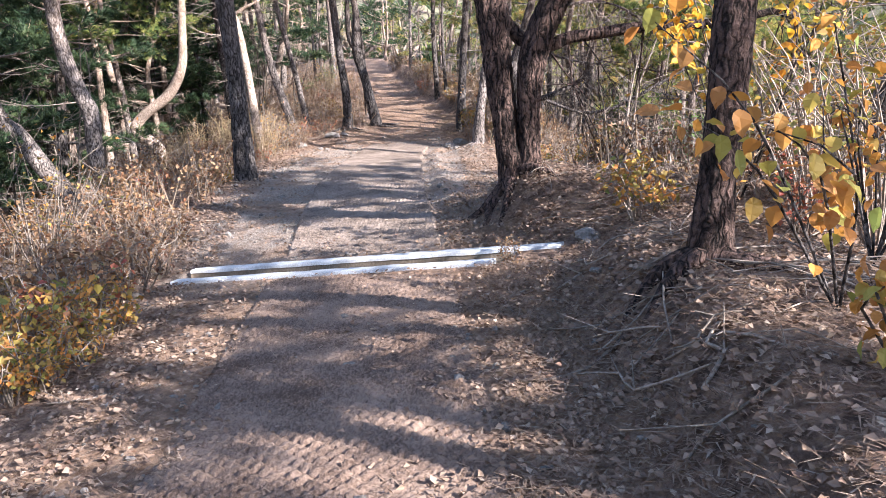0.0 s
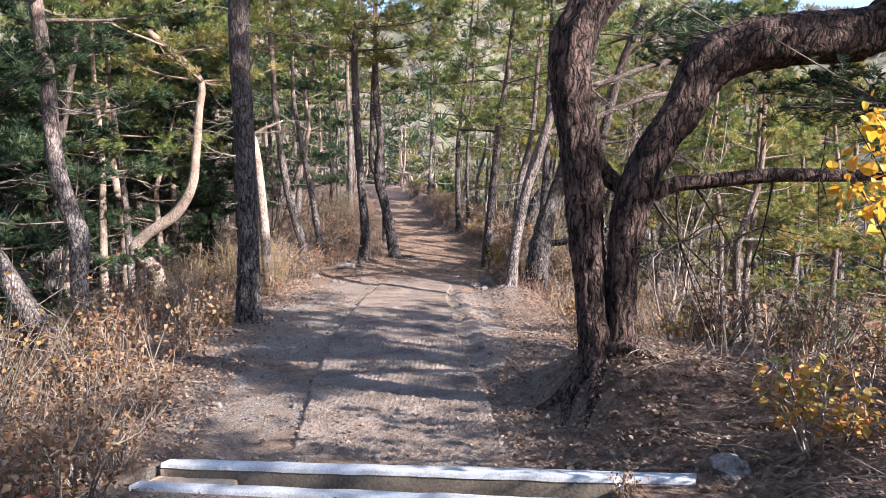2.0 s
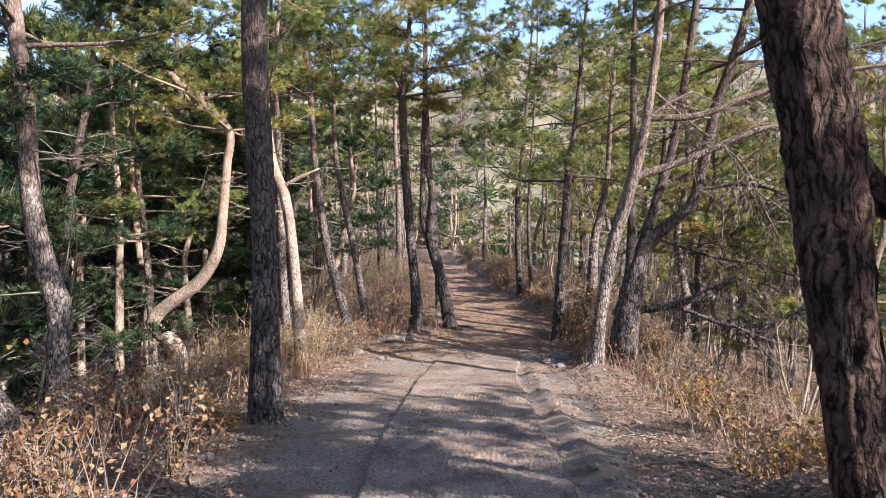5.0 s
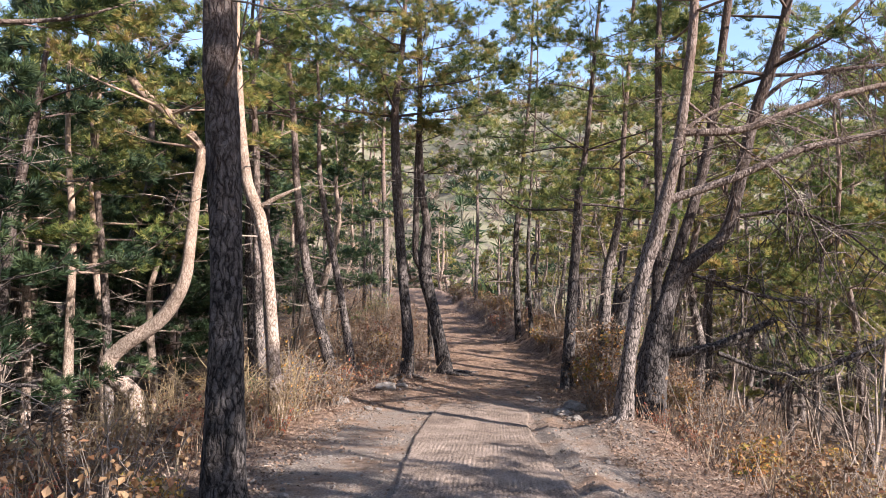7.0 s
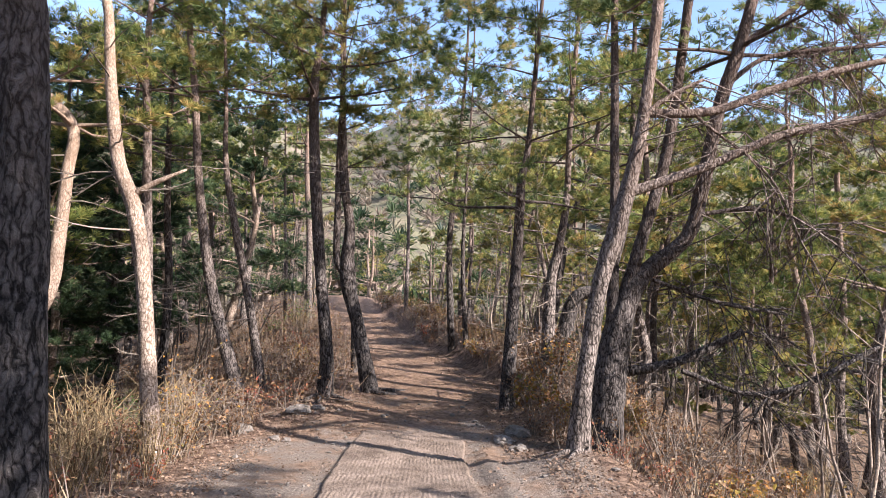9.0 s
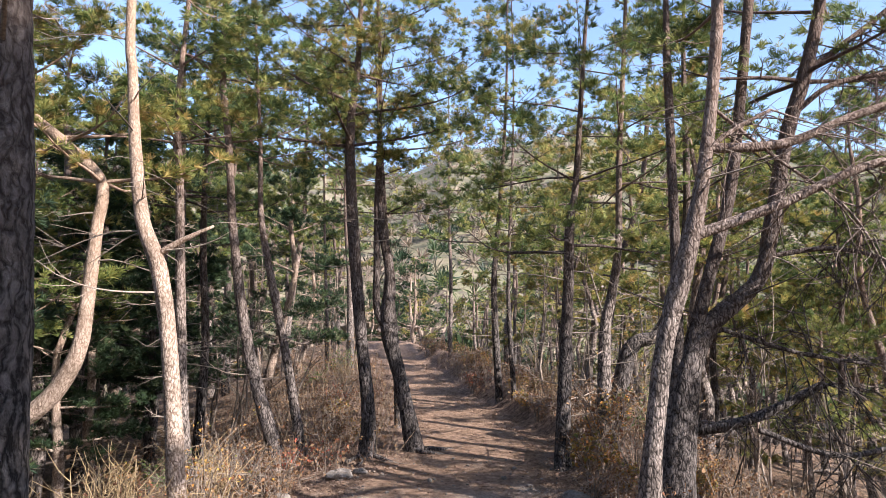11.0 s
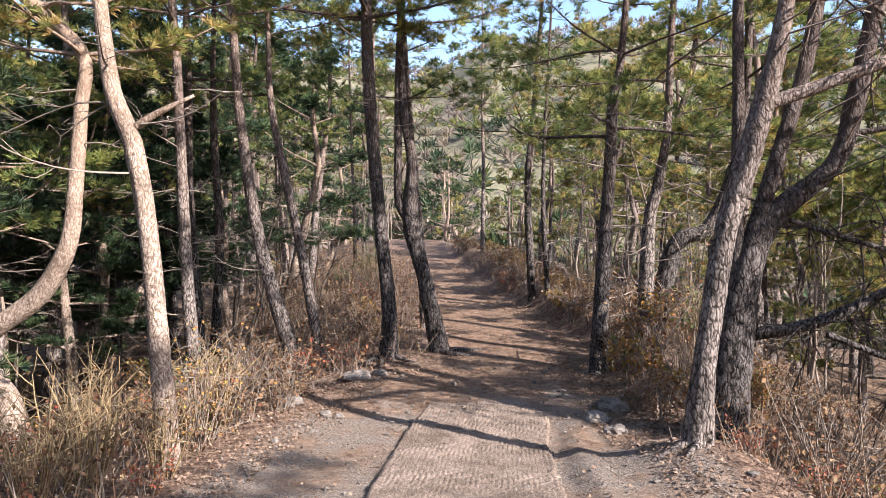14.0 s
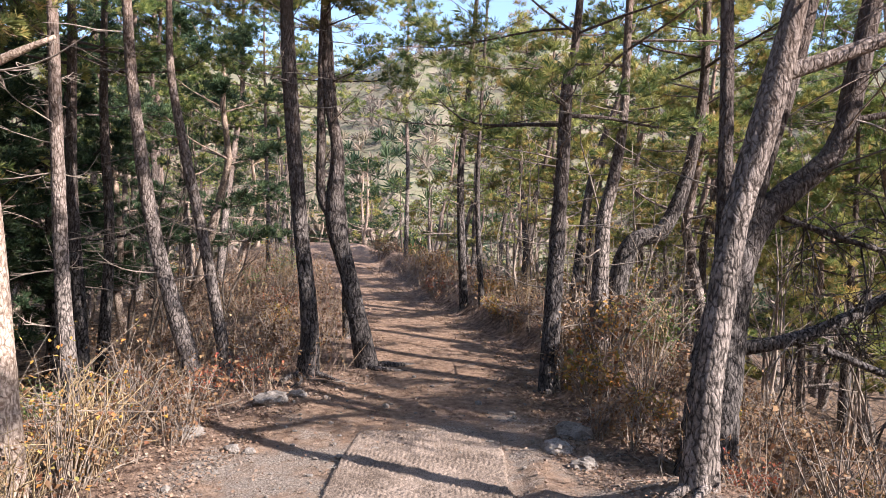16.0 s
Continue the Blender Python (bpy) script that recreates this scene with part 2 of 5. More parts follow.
DEADWOOD = surface("deadwood", (0.13, 0.10, 0.08), (0.30, 0.245, 0.195), 6, 0.9, 0.5, 60, (1, 1, 1), 0.25)
TWIG = surface("twig_bark", (0.11, 0.085, 0.068), (0.28, 0.225, 0.18), 8, 0.9, 0.3, spread=0.35)
STALK = surface("dry_stalk", (0.20, 0.135, 0.07), (0.42, 0.31, 0.175), 8, 0.8, 0.2, spread=0.3, through_light=0.15)
NEEDLES = foliage("pine_needles", [(0.045, 0.072, 0.026), (0.088, 0.128, 0.040), (0.145, 0.185, 0.052), (0.23, 0.25, 0.07), (0.36, 0.34, 0.105)], 0.45)
NEEDLES_YELLOW = foliage("pine_needles_autumn", [(0.07, 0.098, 0.032), (0.15, 0.172, 0.05), (0.26, 0.26, 0.072), (0.38, 0.33, 0.10), (0.42, 0.27, 0.10)], 0.45)
NEEDLES_DARK = foliage("pine_needles_dark", [(0.018, 0.036, 0.018), (0.030, 0.054, 0.024), (0.048, 0.078, 0.032), (0.085, 0.11, 0.044)], 0.25)
LEAF_BROWN = foliage("leaves_brown", [(0.09, 0.048, 0.026), (0.19, 0.108, 0.055), (0.27, 0.165, 0.083), (0.16, 0.064, 0.033), (0.33, 0.235, 0.13)], 0.25, 0.7)
LEAF_YELLOW = foliage("leaves_yellow", [(0.50, 0.24, 0.025), (0.62, 0.35, 0.03), (0.54, 0.22, 0.025), (0.58, 0.32, 0.04), (0.34, 0.28, 0.05)], 0.45)
LEAF_MIXED = foliage("leaves_mixed", [(0.12, 0.15, 0.04), (0.42, 0.28, 0.06), (0.50, 0.20, 0.05), (0.22, 0.20, 0.06), (0.35, 0.13, 0.05)], 0.35)
LEAF_GREEN = foliage("leaves_green", [(0.06, 0.11, 0.03), (0.10, 0.16, 0.04), (0.16, 0.22, 0.06), (0.08, 0.12, 0.03)], 0.35)
LEAF_RED = foliage("leaves_red", [(0.30, 0.07, 0.05), (0.42, 0.13, 0.07), (0.38, 0.20, 0.09), (0.25, 0.10, 0.06)], 0.35)
LITTER = foliage("fallen_leaves", [(0.12, 0.075, 0.053), (0.22, 0.145, 0.10), (0.30, 0.205, 0.14), (0.18, 0.105, 0.07), (0.38, 0.29, 0.215)], 0.1, 0.8)
CONCRETE = surface("concrete", (0.33, 0.325, 0.32), (0.55, 0.545, 0.54), 5, 0.85, 0.3, 90)
# inside of the drain: earth stain and the channel's shade in one dark colour
CHANNEL = surface("channel_stain_and_shade", (0.08, 0.062, 0.045), (0.16, 0.125, 0.09), 4, 0.9, 0.3, 60)
STONE = surface("stone", (0.11, 0.092, 0.078), (0.27, 0.235, 0.205), 5, 0.9, 0.6, 50, spread=0.2)
MAT = surface("coir_mat", (0.085, 0.053, 0.037), (0.25, 0.172, 0.127), 2.2, 0.95, 0.9, 75, distance=0.014)
MAT_SANDY = surface("coir_mat_sandy", (0.105, 0.077, 0.059), (0.285, 0.218, 0.172), 2.2, 0.95, 0.9, 75, distance=0.014)


def earth():
    """Sandy trodden soil along the path, with leaf mould and needles beside it and brown woods far off."""
    m = bpy.data.materials.new("earth")
    m.use_nodes = True
    nt = m.node_tree
    b = nt.nodes["Principled BSDF"]
    b.inputs["Roughness"].default_value, b.inputs["Specular IOR Level"].default_value = 0.95, 0.15
    tc = nt.nodes.new("ShaderNodeTexCoord")

    def tex(scale, detail):
        n = nt.nodes.new("ShaderNodeTexNoise")
        n.inputs["Scale"].default_value, n.inputs["Detail"].default_value, n.inputs["Roughness"].default_value = scale, detail, 0.7
        nt.links.new(tc.outputs["Object"], n.inputs["Vector"])
        return n.outputs["Fac"]

    def ramp(fac, *stops):
        r = nt.nodes.new("ShaderNodeValToRGB")
        for i, (p, c) in enumerate(stops):
            e = r.color_ramp.elements[i] if i < 2 else r.color_ramp.elements.new(p)
            e.position, e.color = p, (*c, 1)
        nt.links.new(fac, r.inputs[0])
        return r.outputs[0]

    def mixed(fac, a, c):
        x = nt.nodes.new("ShaderNodeMix")
        x.data_type = "RGBA"
        nt.links.new(fac, x.inputs["Factor"])
        nt.links.new(a, x.inputs["A"])
        nt.links.new(c, x.inputs["B"])
        return x.outputs["Result"]

    fine, mid, wide = tex(55, 6), tex(9, 6), tex(1.3, 5)
    sand = ramp(fine, (0.37, (0.125, 0.097, 0.079)), (0.64, (0.41, 0.34, 0.283)), (0.5, (0.25, 0.202, 0.165)))
    dirt = ramp(mid, (0.36, (0.13, 0.077, 0.05)), (0.64, (0.36, 0.24, 0.165)))
    mould = ramp(mid, (0.36, (0.07, 0.044, 0.032)), (0.66, (0.38, 0.26, 0.185)), (0.5, (0.21, 0.138, 0.10)))
    woods = ramp(tex(0.09, 10), (0.35, (0.10, 0.085, 0.07)), (0.65, (0.27, 0.21, 0.16)), (0.5, (0.16, 0.15, 0.09)))
    kind = nt.nodes.new("ShaderNodeVertexColor")
    kind.layer_name = "cover"
    patch = nt.nodes.new("ShaderNodeMath")
    patch.operation = "MULTIPLY_ADD"
    nt.links.new(kind.outputs["Alpha"], patch.inputs[0])
    patch.inputs[1].default_value = 0.26
    nt.links.new(wide, patch.inputs[2])
    soil = mixed(ramp(patch.outputs[0], (0.46, (0, 0, 0)), (0.66, (1, 1, 1))), sand, dirt)
    sep = nt.nodes.new("ShaderNodeSeparateColor")
    nt.links.new(kind.outputs[0], sep.inputs[0])
    soft = nt.nodes.new("ShaderNodeMath")
    soft.operation = "MULTIPLY_ADD"
    nt.links.new(mid, soft.inputs[0])
    soft.inputs[1].default_value = 0.7
    off = nt.nodes.new("ShaderNodeMath")
    off.operation = "SUBTRACT"
    nt.links.new(sep.outputs[0], off.inputs[0])
    off.inputs[1].default_value = 0.35
    nt.links.new(off.outputs[0], soft.inputs[2])
    edge = ramp(soft.outputs[0], (0.35, (0, 0, 0)), (0.65, (1, 1, 1)))
    floor = ramp(mid, (0.36, (0.055, 0.038, 0.027)), (0.66, (0.33, 0.215, 0.14)), (0.5, (0.13, 0.086, 0.058)))
    near = mixed(sep.outputs[2], mixed(edge, soil, mould), floor)
    nt.links.new(mixed(sep.outputs[1], near, woods), b.inputs["Base Color"])
    bp = nt.nodes.new("ShaderNodeBump")
    bp.inputs["Strength"].default_value, bp.inputs["Distance"].default_value = 1.0, 0.035
    hm = nt.nodes.new("ShaderNodeMath")
    nt.links.new(fine, hm.inputs[0])
    nt.links.new(mid, hm.inputs[1])
    nt.links.new(hm.outputs[0], bp.inputs["Height"])
    nt.links.new(bp.outputs[0], b.inputs["Normal"])
    return m


EARTH = earth()


# ---------------- mesh helpers ----------------
def mesh_of(name, verts, faces, material, flat=False):
    me = bpy.data.meshes.new(name)
    me.from_pydata([tuple(v) for v in verts], [], faces)
    me.materials.append(material)
    if not flat:
        me.polygons.foreach_set("use_smooth", [True] * len(me.polygons))
    me.update()
    return me


def part(name, me, parent, label=""):
    """Links a mesh as one part under a thing or under a part."""
    ob = new(name, me)
    ob.parent = parent
    return tagged(ob, label) if label else ob


def thing(name, place, label, category, group="", turn=0.0, size=1.0, kind=""):
    ob = new(name)
    ob.empty_display_size = 0.1
    ob.location, ob.rotation_euler, ob.scale = place, (0, 0, turn), (size, size, size)
    return tagged(ob, label, category, group, kind)


def spline(points, step):
    """Points (x, y, z, r) along a smooth curve through the given ones."""
    p = np.array(points, float)
    if len(p) == 2:
        p = np.array([p[0], (p[0] + p[1]) / 2, p[1]])
    ext = np.vstack([2 * p[0] - p[1], p, 2 * p[-1] - p[-2]])
    out = []
    for i in range(1, len(ext) - 2):
        a, b, c, d = ext[i - 1], ext[i], ext[i + 1], ext[i + 2]
        n = max(2, int(np.linalg.norm((c - b)[:3]) / step))
        t = np.linspace(0, 1, n, endpoint=False)[:, None]
        out.append(0.5 * (2 * b + (c - a) * t + (2 * a - 5 * b + 4 * c - d) * t**2 + (3 * b - a - 3 * c + d) * t**3))
    out.append(p[-1:])
    out = np.vstack(out)
    out[:, 3] = np.maximum(out[:, 3], 0.002)
    return out


def tube(points, sides=8, step=0.3, rough=0.0, verts=None, faces=None, lobes=0.0):
    """A tapered round limb through the points (x, y, z, r), with an uneven skin."""
    verts, faces = ([], []) if verts is None else (verts, faces)
    p = spline(points, step)
    pos, rad = p[:, :3], p[:, 3]
    tan = np.gradient(pos, axis=0)
    tan /= np.linalg.norm(tan, axis=1)[:, None] + 1e-9
    ref = np.array([1.0, 0.2, 0.1]) if abs(tan[0][2]) > 0.6 else np.array([0.0, 0.0, 1.0])
    start = len(verts)
    seed = float(pos[0].sum()) * 7.3
    for k in range(len(pos)):
        u = ref - tan[k] * (ref @ tan[k])
        u /= np.linalg.norm(u)
        w = np.cross(tan[k], u)
        ref = u
        for s in range(sides):
            a = 2 * math.pi * s / sides
            d = u * math.cos(a) + w * math.sin(a)
            r = rad[k]
            if rough:
                q = pos[k] + d * r
                n = noise.noise(Vector((d[0] * 2.2 + seed, d[1] * 2.2, q[2] * 1.1))) * 0.9
                n += (0.5 - abs(noise.noise(Vector((d[0] * 6.5 + seed, d[1] * 6.5, q[2] * 5.0))))) * 0.9
                n += noise.noise(Vector((d[0] * 14, d[1] * 14 + seed, q[2] * 16))) * 0.45
                r *= 1 + rough * n + lobes * math.cos(3 * a + seed)
            verts.append(tuple(pos[k] + d * r))
    for k in range(len(pos) - 1):
        for s in range(sides):
            a, b = start + k * sides + s, start + k * sides + (s + 1) % sides
            faces.append((a, b, b + sides, a + sides))
    faces.append(tuple(range(start + (len(pos) - 1) * sides, start + len(pos) * sides)))
    return verts, faces


# ---------------- ground ----------------
def build_ground():
    xs = np.unique(np.round(np.concatenate([np.arange(-5, 3, 0.09), np.arange(-14, 12, 0.5), np.arange(-60, 60, 3.0), np.geomspace(60, 900, 24), -np.geomspace(60, 900, 24)]), 3))
    ys = np.unique(np.round(np.concatenate([np.arange(1.4, 9, 0.07), np.arange(9, 22, 0.12), np.arange(22, 46, 0.4), np.arange(-8, 1.5, 0.3), np.arange(46, 100, 3.0), np.arange(-60, -8, 4.0), np.geomspace(100, 900, 22), -np.geomspace(60, 900, 22)]), 3))
    verts, cover = [], []
    for y in ys:
        left, right = float(np.interp(y, *PATH_L)), float(np.interp(y, *PATH_R))
        for x in xs:
            far = math.hypot(x, y - 10)
            verts.append((x, y, ground(x, y) if far < 60 else float(land(x, y)) + noise.noise(Vector((x * 0.02, y * 0.02, 2))) * 8 * min(1, (far - 60) / 100)))
            off = max(left - x, x - right)
            cover.append((min(1, max(0, (off + 0.25) / 0.7)), min(1, max(0, (far - 45) / 60)), min(1, max(0, (off - 1.0 - (1.2 if y < 8 else 0)) / 1.2)), float(max(smooth(16.8, 19.0, y), 1 - smooth(4.6, 6.2, y)))))
    nx = len(xs)
    faces = [(j * nx + i, j * nx + i + 1, (j + 1) * nx + i + 1, (j + 1) * nx + i) for j in range(len(ys) - 1) for i in range(nx - 1)]
    me = mesh_of("ground", verts, faces, EARTH)
    layer = me.color_attributes.new("cover", "FLOAT_COLOR", "POINT")
    layer.data.foreach_set("color", np.array(cover, "f").ravel())
    return tagged(new("ground", me), "sandy brown woodland soil with fallen leaves and needles", "ground", kind="structure")


build_ground()



def build_mat():
    """The woven coir mat laid along the path, in two runs on either side of the drain."""
    for y0, y1 in ((-2.0, 5.50), (6.35, 17.9)):
        rows, cols, verts = int((y1 - y0) / 0.02), 66, []
        for j in range(rows + 1):
            y = y0 + (y1 - y0) * j / rows
            left = float(np.interp(y, *MAT_L)) + 0.025 * noise.noise(Vector((0, y * 1.7, 4))) + 0.012 * noise.noise(Vector((0, y * 7, 4)))
            right = left + 1.43 + 0.025 * noise.noise(Vector((9, y * 1.7, 4))) + 0.012 * noise.noise(Vector((9, y * 7, 4)))
            for i in range(cols + 1):
                x = left + (right - left) * i / cols
                yy = y - 0.37 * (x + 0.85) * (1 - smooth(0.0, 2.2, min(abs(y - y1 if y1 < 6 else y - y0), 3)))
                n = 1 - 2.2 * min(abs(math.sin((x + yy) * 40)), abs(math.sin((x - yy) * 40)))
                soil = smooth(0.1, 0.5, noise.noise(Vector((x * 1.3, yy * 1.1, 11)))) * (0.55 if y1 < 6 else 0.3)
                h = 0.034 - 0.026 * soil + (0.018 * max(-0.9, n) + 0.007 * noise.noise(Vector((x * 30, yy * 30, 2)))) * (1 - soil)
                h -= 0.03 * smooth(16.4, 17.9, yy) + 0.030 * smooth(0.7, 1.0, i / cols) * (1 - smooth(5.0, 6.8, yy)) + ((0.07 if y1 > 6 else 0.045) if i in (0, cols) else 0) + (0.022 * (1 - smooth(0.0, 0.12, i / cols)) if y1 < 6 else 0) + 0.045 * (1 - smooth(0.0, 0.16, min(y - y0, y1 - y)))
                verts.append((x, yy, float(land_near(x, yy)) + h))
        faces = [(j * (cols + 1) + i, j * (cols + 1) + i + 1, (j + 1) * (cols + 1) + i + 1, (j + 1) * (cols + 1) + i) for j in range(rows) for i in range(cols)]
        tagged(new("coir_mat", mesh_of("coir_mat", verts, faces, MAT if y1 < 6 else MAT_SANDY)), "reddish-brown woven coir mat strewn with leaves" if y1 < 6 else "sandy grey-brown woven coir mat along the path", "path mat", "mats along the path")


def land_near(x, y):
    """The ground without its smallest bumps, as a mat lies on it."""
    z = land(x, y)
    n = noise.noise(Vector((x * 0.9, y * 0.9, 3))) * 0.05 + noise.noise(Vector((x * 3.1, y * 3.1, 8))) * 0.018
    z += n * 0.45
    u, v, rim = beside_drain(x, y)
    near = (1 - smooth(0.32, 1.4, abs(v))) * (1 - smooth(0.15, 0.9, max(-u, u - DRAIN_LONG, 0)))
    return z * (1 - near) + (rim - 0.012 + n * 0.135) * near


build_mat()


def build_drain():
    """A concrete channel across the path: two pale kerbs, walls and bed coloured dark for earth stain and shade, and a
    stepped joint near its lower end.
    """
    drain = thing("drainage_channel", DRAIN_A, "pale concrete drainage channel set across the earth path", "drain")
    way = (DRAIN_B - DRAIN_A).normalized()
    side = Vector((-way.y, way.x, 0)).normalized()
    up = way.cross(side).normalized()
    if up.z < 0:
        up = -up

    def bar(name, u0, u1, v0, v1, w0, w1, material, label=""):
        n = max(2, int((u1 - u0) / 0.06))
        verts, faces = [], []
        for i in range(n + 1):
            u = u0 + (u1 - u0) * i / n
            ring = []
            b = 0.012
            for v, w in ((v0, w0), (v0, w1 - b), (v0 + b, w1), (v1 - b, w1), (v1, w1 - b), (v1, w0)):
                k = Vector((u * 5, v * 9, w * 3))
                jit = noise.noise(k) * 0.005 + noise.noise(k * 4) * 0.003
                ring.append(way * u + side * (v + jit) + up * (w + jit * 0.6))
            verts += ring
        for i in range(n):
            for s in range(6):
                a, c = i * 6 + s, i * 6 + (s + 1) % 6
                faces.append((a, c, c + 6, a + 6))
        faces += [tuple(range(6)), tuple(range(n * 6, n * 6 + 6))]
        part(name, mesh_of(name, verts, faces, material), drain, label)

    L = DRAIN_LONG
    for u0, u1 in ((0.0, 0.52), (0.535, L - 0.36), (L - 0.345, L)):
        bar("kerb", u0, u1, 0.16, 0.275, -0.38, 0.018, CONCRETE)
    for u0, u1 in ((0.14, 0.66), (0.675, L - 0.4)):
        bar("kerb", u0, u1, -0.265, -0.16, -0.38, 0.018, CONCRETE)
    # thin linings over the kerbs' inner faces, dark for shade as well as dirt
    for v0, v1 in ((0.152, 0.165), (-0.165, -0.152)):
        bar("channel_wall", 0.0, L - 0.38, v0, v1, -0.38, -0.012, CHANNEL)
    bar("channel_bed", 0.0, L - 0.38, -0.150, 0.150, -0.38, -0.29, CHANNEL, "earth-stained concrete channel bed, coloured darker for shade too")
    bar("channel_silt", 0.0, 0.62, -0.148, 0.148, -0.288, -0.06, EARTH_PLAIN, "sandy silt lying in the channel")


EARTH_PLAIN = surface("silt", (0.33, 0.24, 0.17), (0.52, 0.40, 0.29), 6, 0.95, 0.4, 50)
build_drain()


def build_stone(place, size, seed, label, squash=0.6, name="stone"):
    bm = bmesh.new()
    bmesh.ops.create_icosphere(bm, subdivisions=3, radius=1)
    for v in bm.verts:
        d = v.co.normalized()
        n = 1 + 0.35 * noise.noise(d * 1.3 + Vector((seed, 0, 0))) + 0.14 * noise.noise(d * 3 + Vector((seed, 5, 0))) + 0.05 * noise.noise(d * 8)
        step = Vector([round(c * 2.6) / 2.6 for c in d])
        v.co = (d * 0.72 + step * 0.28) * n
        v.co = Vector((v.co.x * size[0], v.co.y * size[1], v.co.z * size[2] * squash))
    me = bpy.data.meshes.new(name)
    bm.to_mesh(me)
    bm.free()
    me.materials.append(STONE)
    ob = new(name, me)
    ob.location, ob.rotation_euler = (place[0], place[1], ground(*place) + size[2] * squash * 0.35), (0, 0, seed)
    return tagged(ob, label, "stone", "stones beside the path")


# ---------------- plants ----------------
def tufts(name, centres, dirs, rng, material, count=22, length=0.11, width=0.011, cone=1.0):
    """Needle tufts: thin blades round each centre, leaning towards its direction."""
    n = len(centres)
    c = np.repeat(np.array(centres, float), count, 0)
    d = np.repeat(np.array(dirs, float), count, 0)
    v = rng.normal(size=(n * count, 3))
    v /= np.linalg.norm(v, axis=1)[:, None]
    v = d + v * cone
    v /= np.linalg.norm(v, axis=1)[:, None] + 1e-9
    s = np.cross(v, rng.normal(size=v.shape))
    s /= np.linalg.norm(s, axis=1)[:, None] + 1e-9
    ln = length * rng.uniform(0.65, 1.15, (n * count, 1))
    mid, tip = c + v * ln * 0.55 + s * width, c + v * ln + np.array([0, 0, -0.012])
    verts = np.concatenate([np.array(centres, float), np.stack([mid, tip], 1).reshape(-1, 3)])
    hub = np.repeat(np.arange(n), count)
    k = n + 2 * np.arange(n * count)
    me = bpy.data.meshes.new(name)
    me.from_pydata(verts.tolist(), [], np.stack([hub, k, k + 1], 1).tolist())
    me.materials.append(material)
    return me


def leaves_mesh(name, places, rng, size, material, droop=0.3, fold=0.25, flat=False):
    """Single leaves: pointed, folded along the midrib, each a loose piece."""
    verts, faces = [], []
    for p in places:
        s = size * rng.uniform(0.6, 1.25)
        a = rng.uniform(0, 6.283)
        tilt = rng.normal(0, 0.25) if flat else rng.normal(-droop, 0.55)
        f = np.array([math.cos(a) * math.cos(tilt), math.sin(a) * math.cos(tilt), math.sin(tilt)])
        w = np.cross(f, [0, 0, 1.0])
        w /= np.linalg.norm(w) + 1e-9
        w = w * math.cos(roll := rng.normal(0, 0.5)) + np.cross(f, w) * math.sin(roll)
        up = np.cross(w, f)
        p = np.array(p, float)
        k = len(verts)
        if flat or size < 0.06:
            verts += [p, p + f * s * 0.42 + w * s * 0.36 + up * s * fold, p + f * s, p + f * s * 0.42 - w * s * 0.36]
            faces += [(k, k + 1, k + 2), (k, k + 2, k + 3)]
            continue
        rim = ((0.0, 0.0), (0.10, 0.22), (0.28, 0.35), (0.50, 0.36), (0.72, 0.24), (0.88, 0.09), (1.0, 0.0))
        curl, wave = rng.normal(0.12, 0.15), rng.uniform(-0.05, 0.05, 7)
        outline = [(a, b, i) for i, (a, b) in enumerate(rim)] + [(a, -b, i) for i, (a, b) in reversed(list(enumerate(rim[1:-1], 1)))]
        verts += [p + f * s * a + w * s * b + up * s * (fold * abs(b) * 2.5 - curl * a * a + wave[i]) for a, b, i in outline]
        verts += [p + f * s * 0.3 - up * s * curl * 0.09, p + f * s * 0.65 - up * s * curl * 0.42]
        for i in range(12):
            a, b = k + i, k + (i + 1) % 12
            near_mid = i in (0, 1, 2, 9, 10, 11)
            faces.append((a, b, k + 12 if near_mid else k + 13))
        faces += [(k + 3, k + 13, k + 12), (k + 9, k + 12, k + 13)]
    return mesh_of(name, verts, faces, material, True)


def branch_wood(rng, start, way, length, r, droop=0.0, twigs=5, curl=0.25, sides=5, step=0.35):
    """A branch with its side twigs. Returns verts, faces and the live ends (place, direction) along the outer part."""
    way = np.array(way, float)
    way /= np.linalg.norm(way)
    bend = rng.normal(0, curl, 3) * length
    pts, ends = [], []
    for k in range(5):
        t = k / 4
        q = np.array(start) + way * length * t + bend * t * t * 0.5 + np.array([0, 0, -droop * length * t * t + 0.18 * length * max(0, t - 0.5) ** 2 * 4 * (droop >= 0)])
        pts.append((*q, r * (1 - 0.8 * t)))
    verts, faces = tube(pts, sides, step)
    sp = spline(pts, 0.12)
    for _ in range(twigs):
        k = int(len(sp) * rng.uniform(0.35, 0.97))
        q = sp[min(k, len(sp) - 1)]
        d = way * rng.uniform(0.3, 1) + rng.normal(0, 0.65, 3) * np.array([1, 1, 0.22]) + np.array([0, 0, 0.16 - droop])
        d /= np.linalg.norm(d)
        tl = length * rng.uniform(0.18, 0.42)
        e = q[:3] + d * tl
        m = q[:3] + d * tl * 0.5 + rng.normal(0, 0.03, 3)
        tube([(*q[:3], max(0.004, q[3] * 0.55)), (*m, max(0.003, q[3] * 0.4)), (*e, 0.002)], 3, step, 0, verts, faces)
        for f in (0.5, 0.78, 1.0):
            ends.append((q[:3] + d * tl * f, d))
    ends.append((sp[-1][:3], way))
    return verts, faces, ends


def gather(into, verts, faces):
    k = len(into[0])
    into[0].extend(verts)
    into[1].extend(tuple(k + i for i in f) for f in faces)


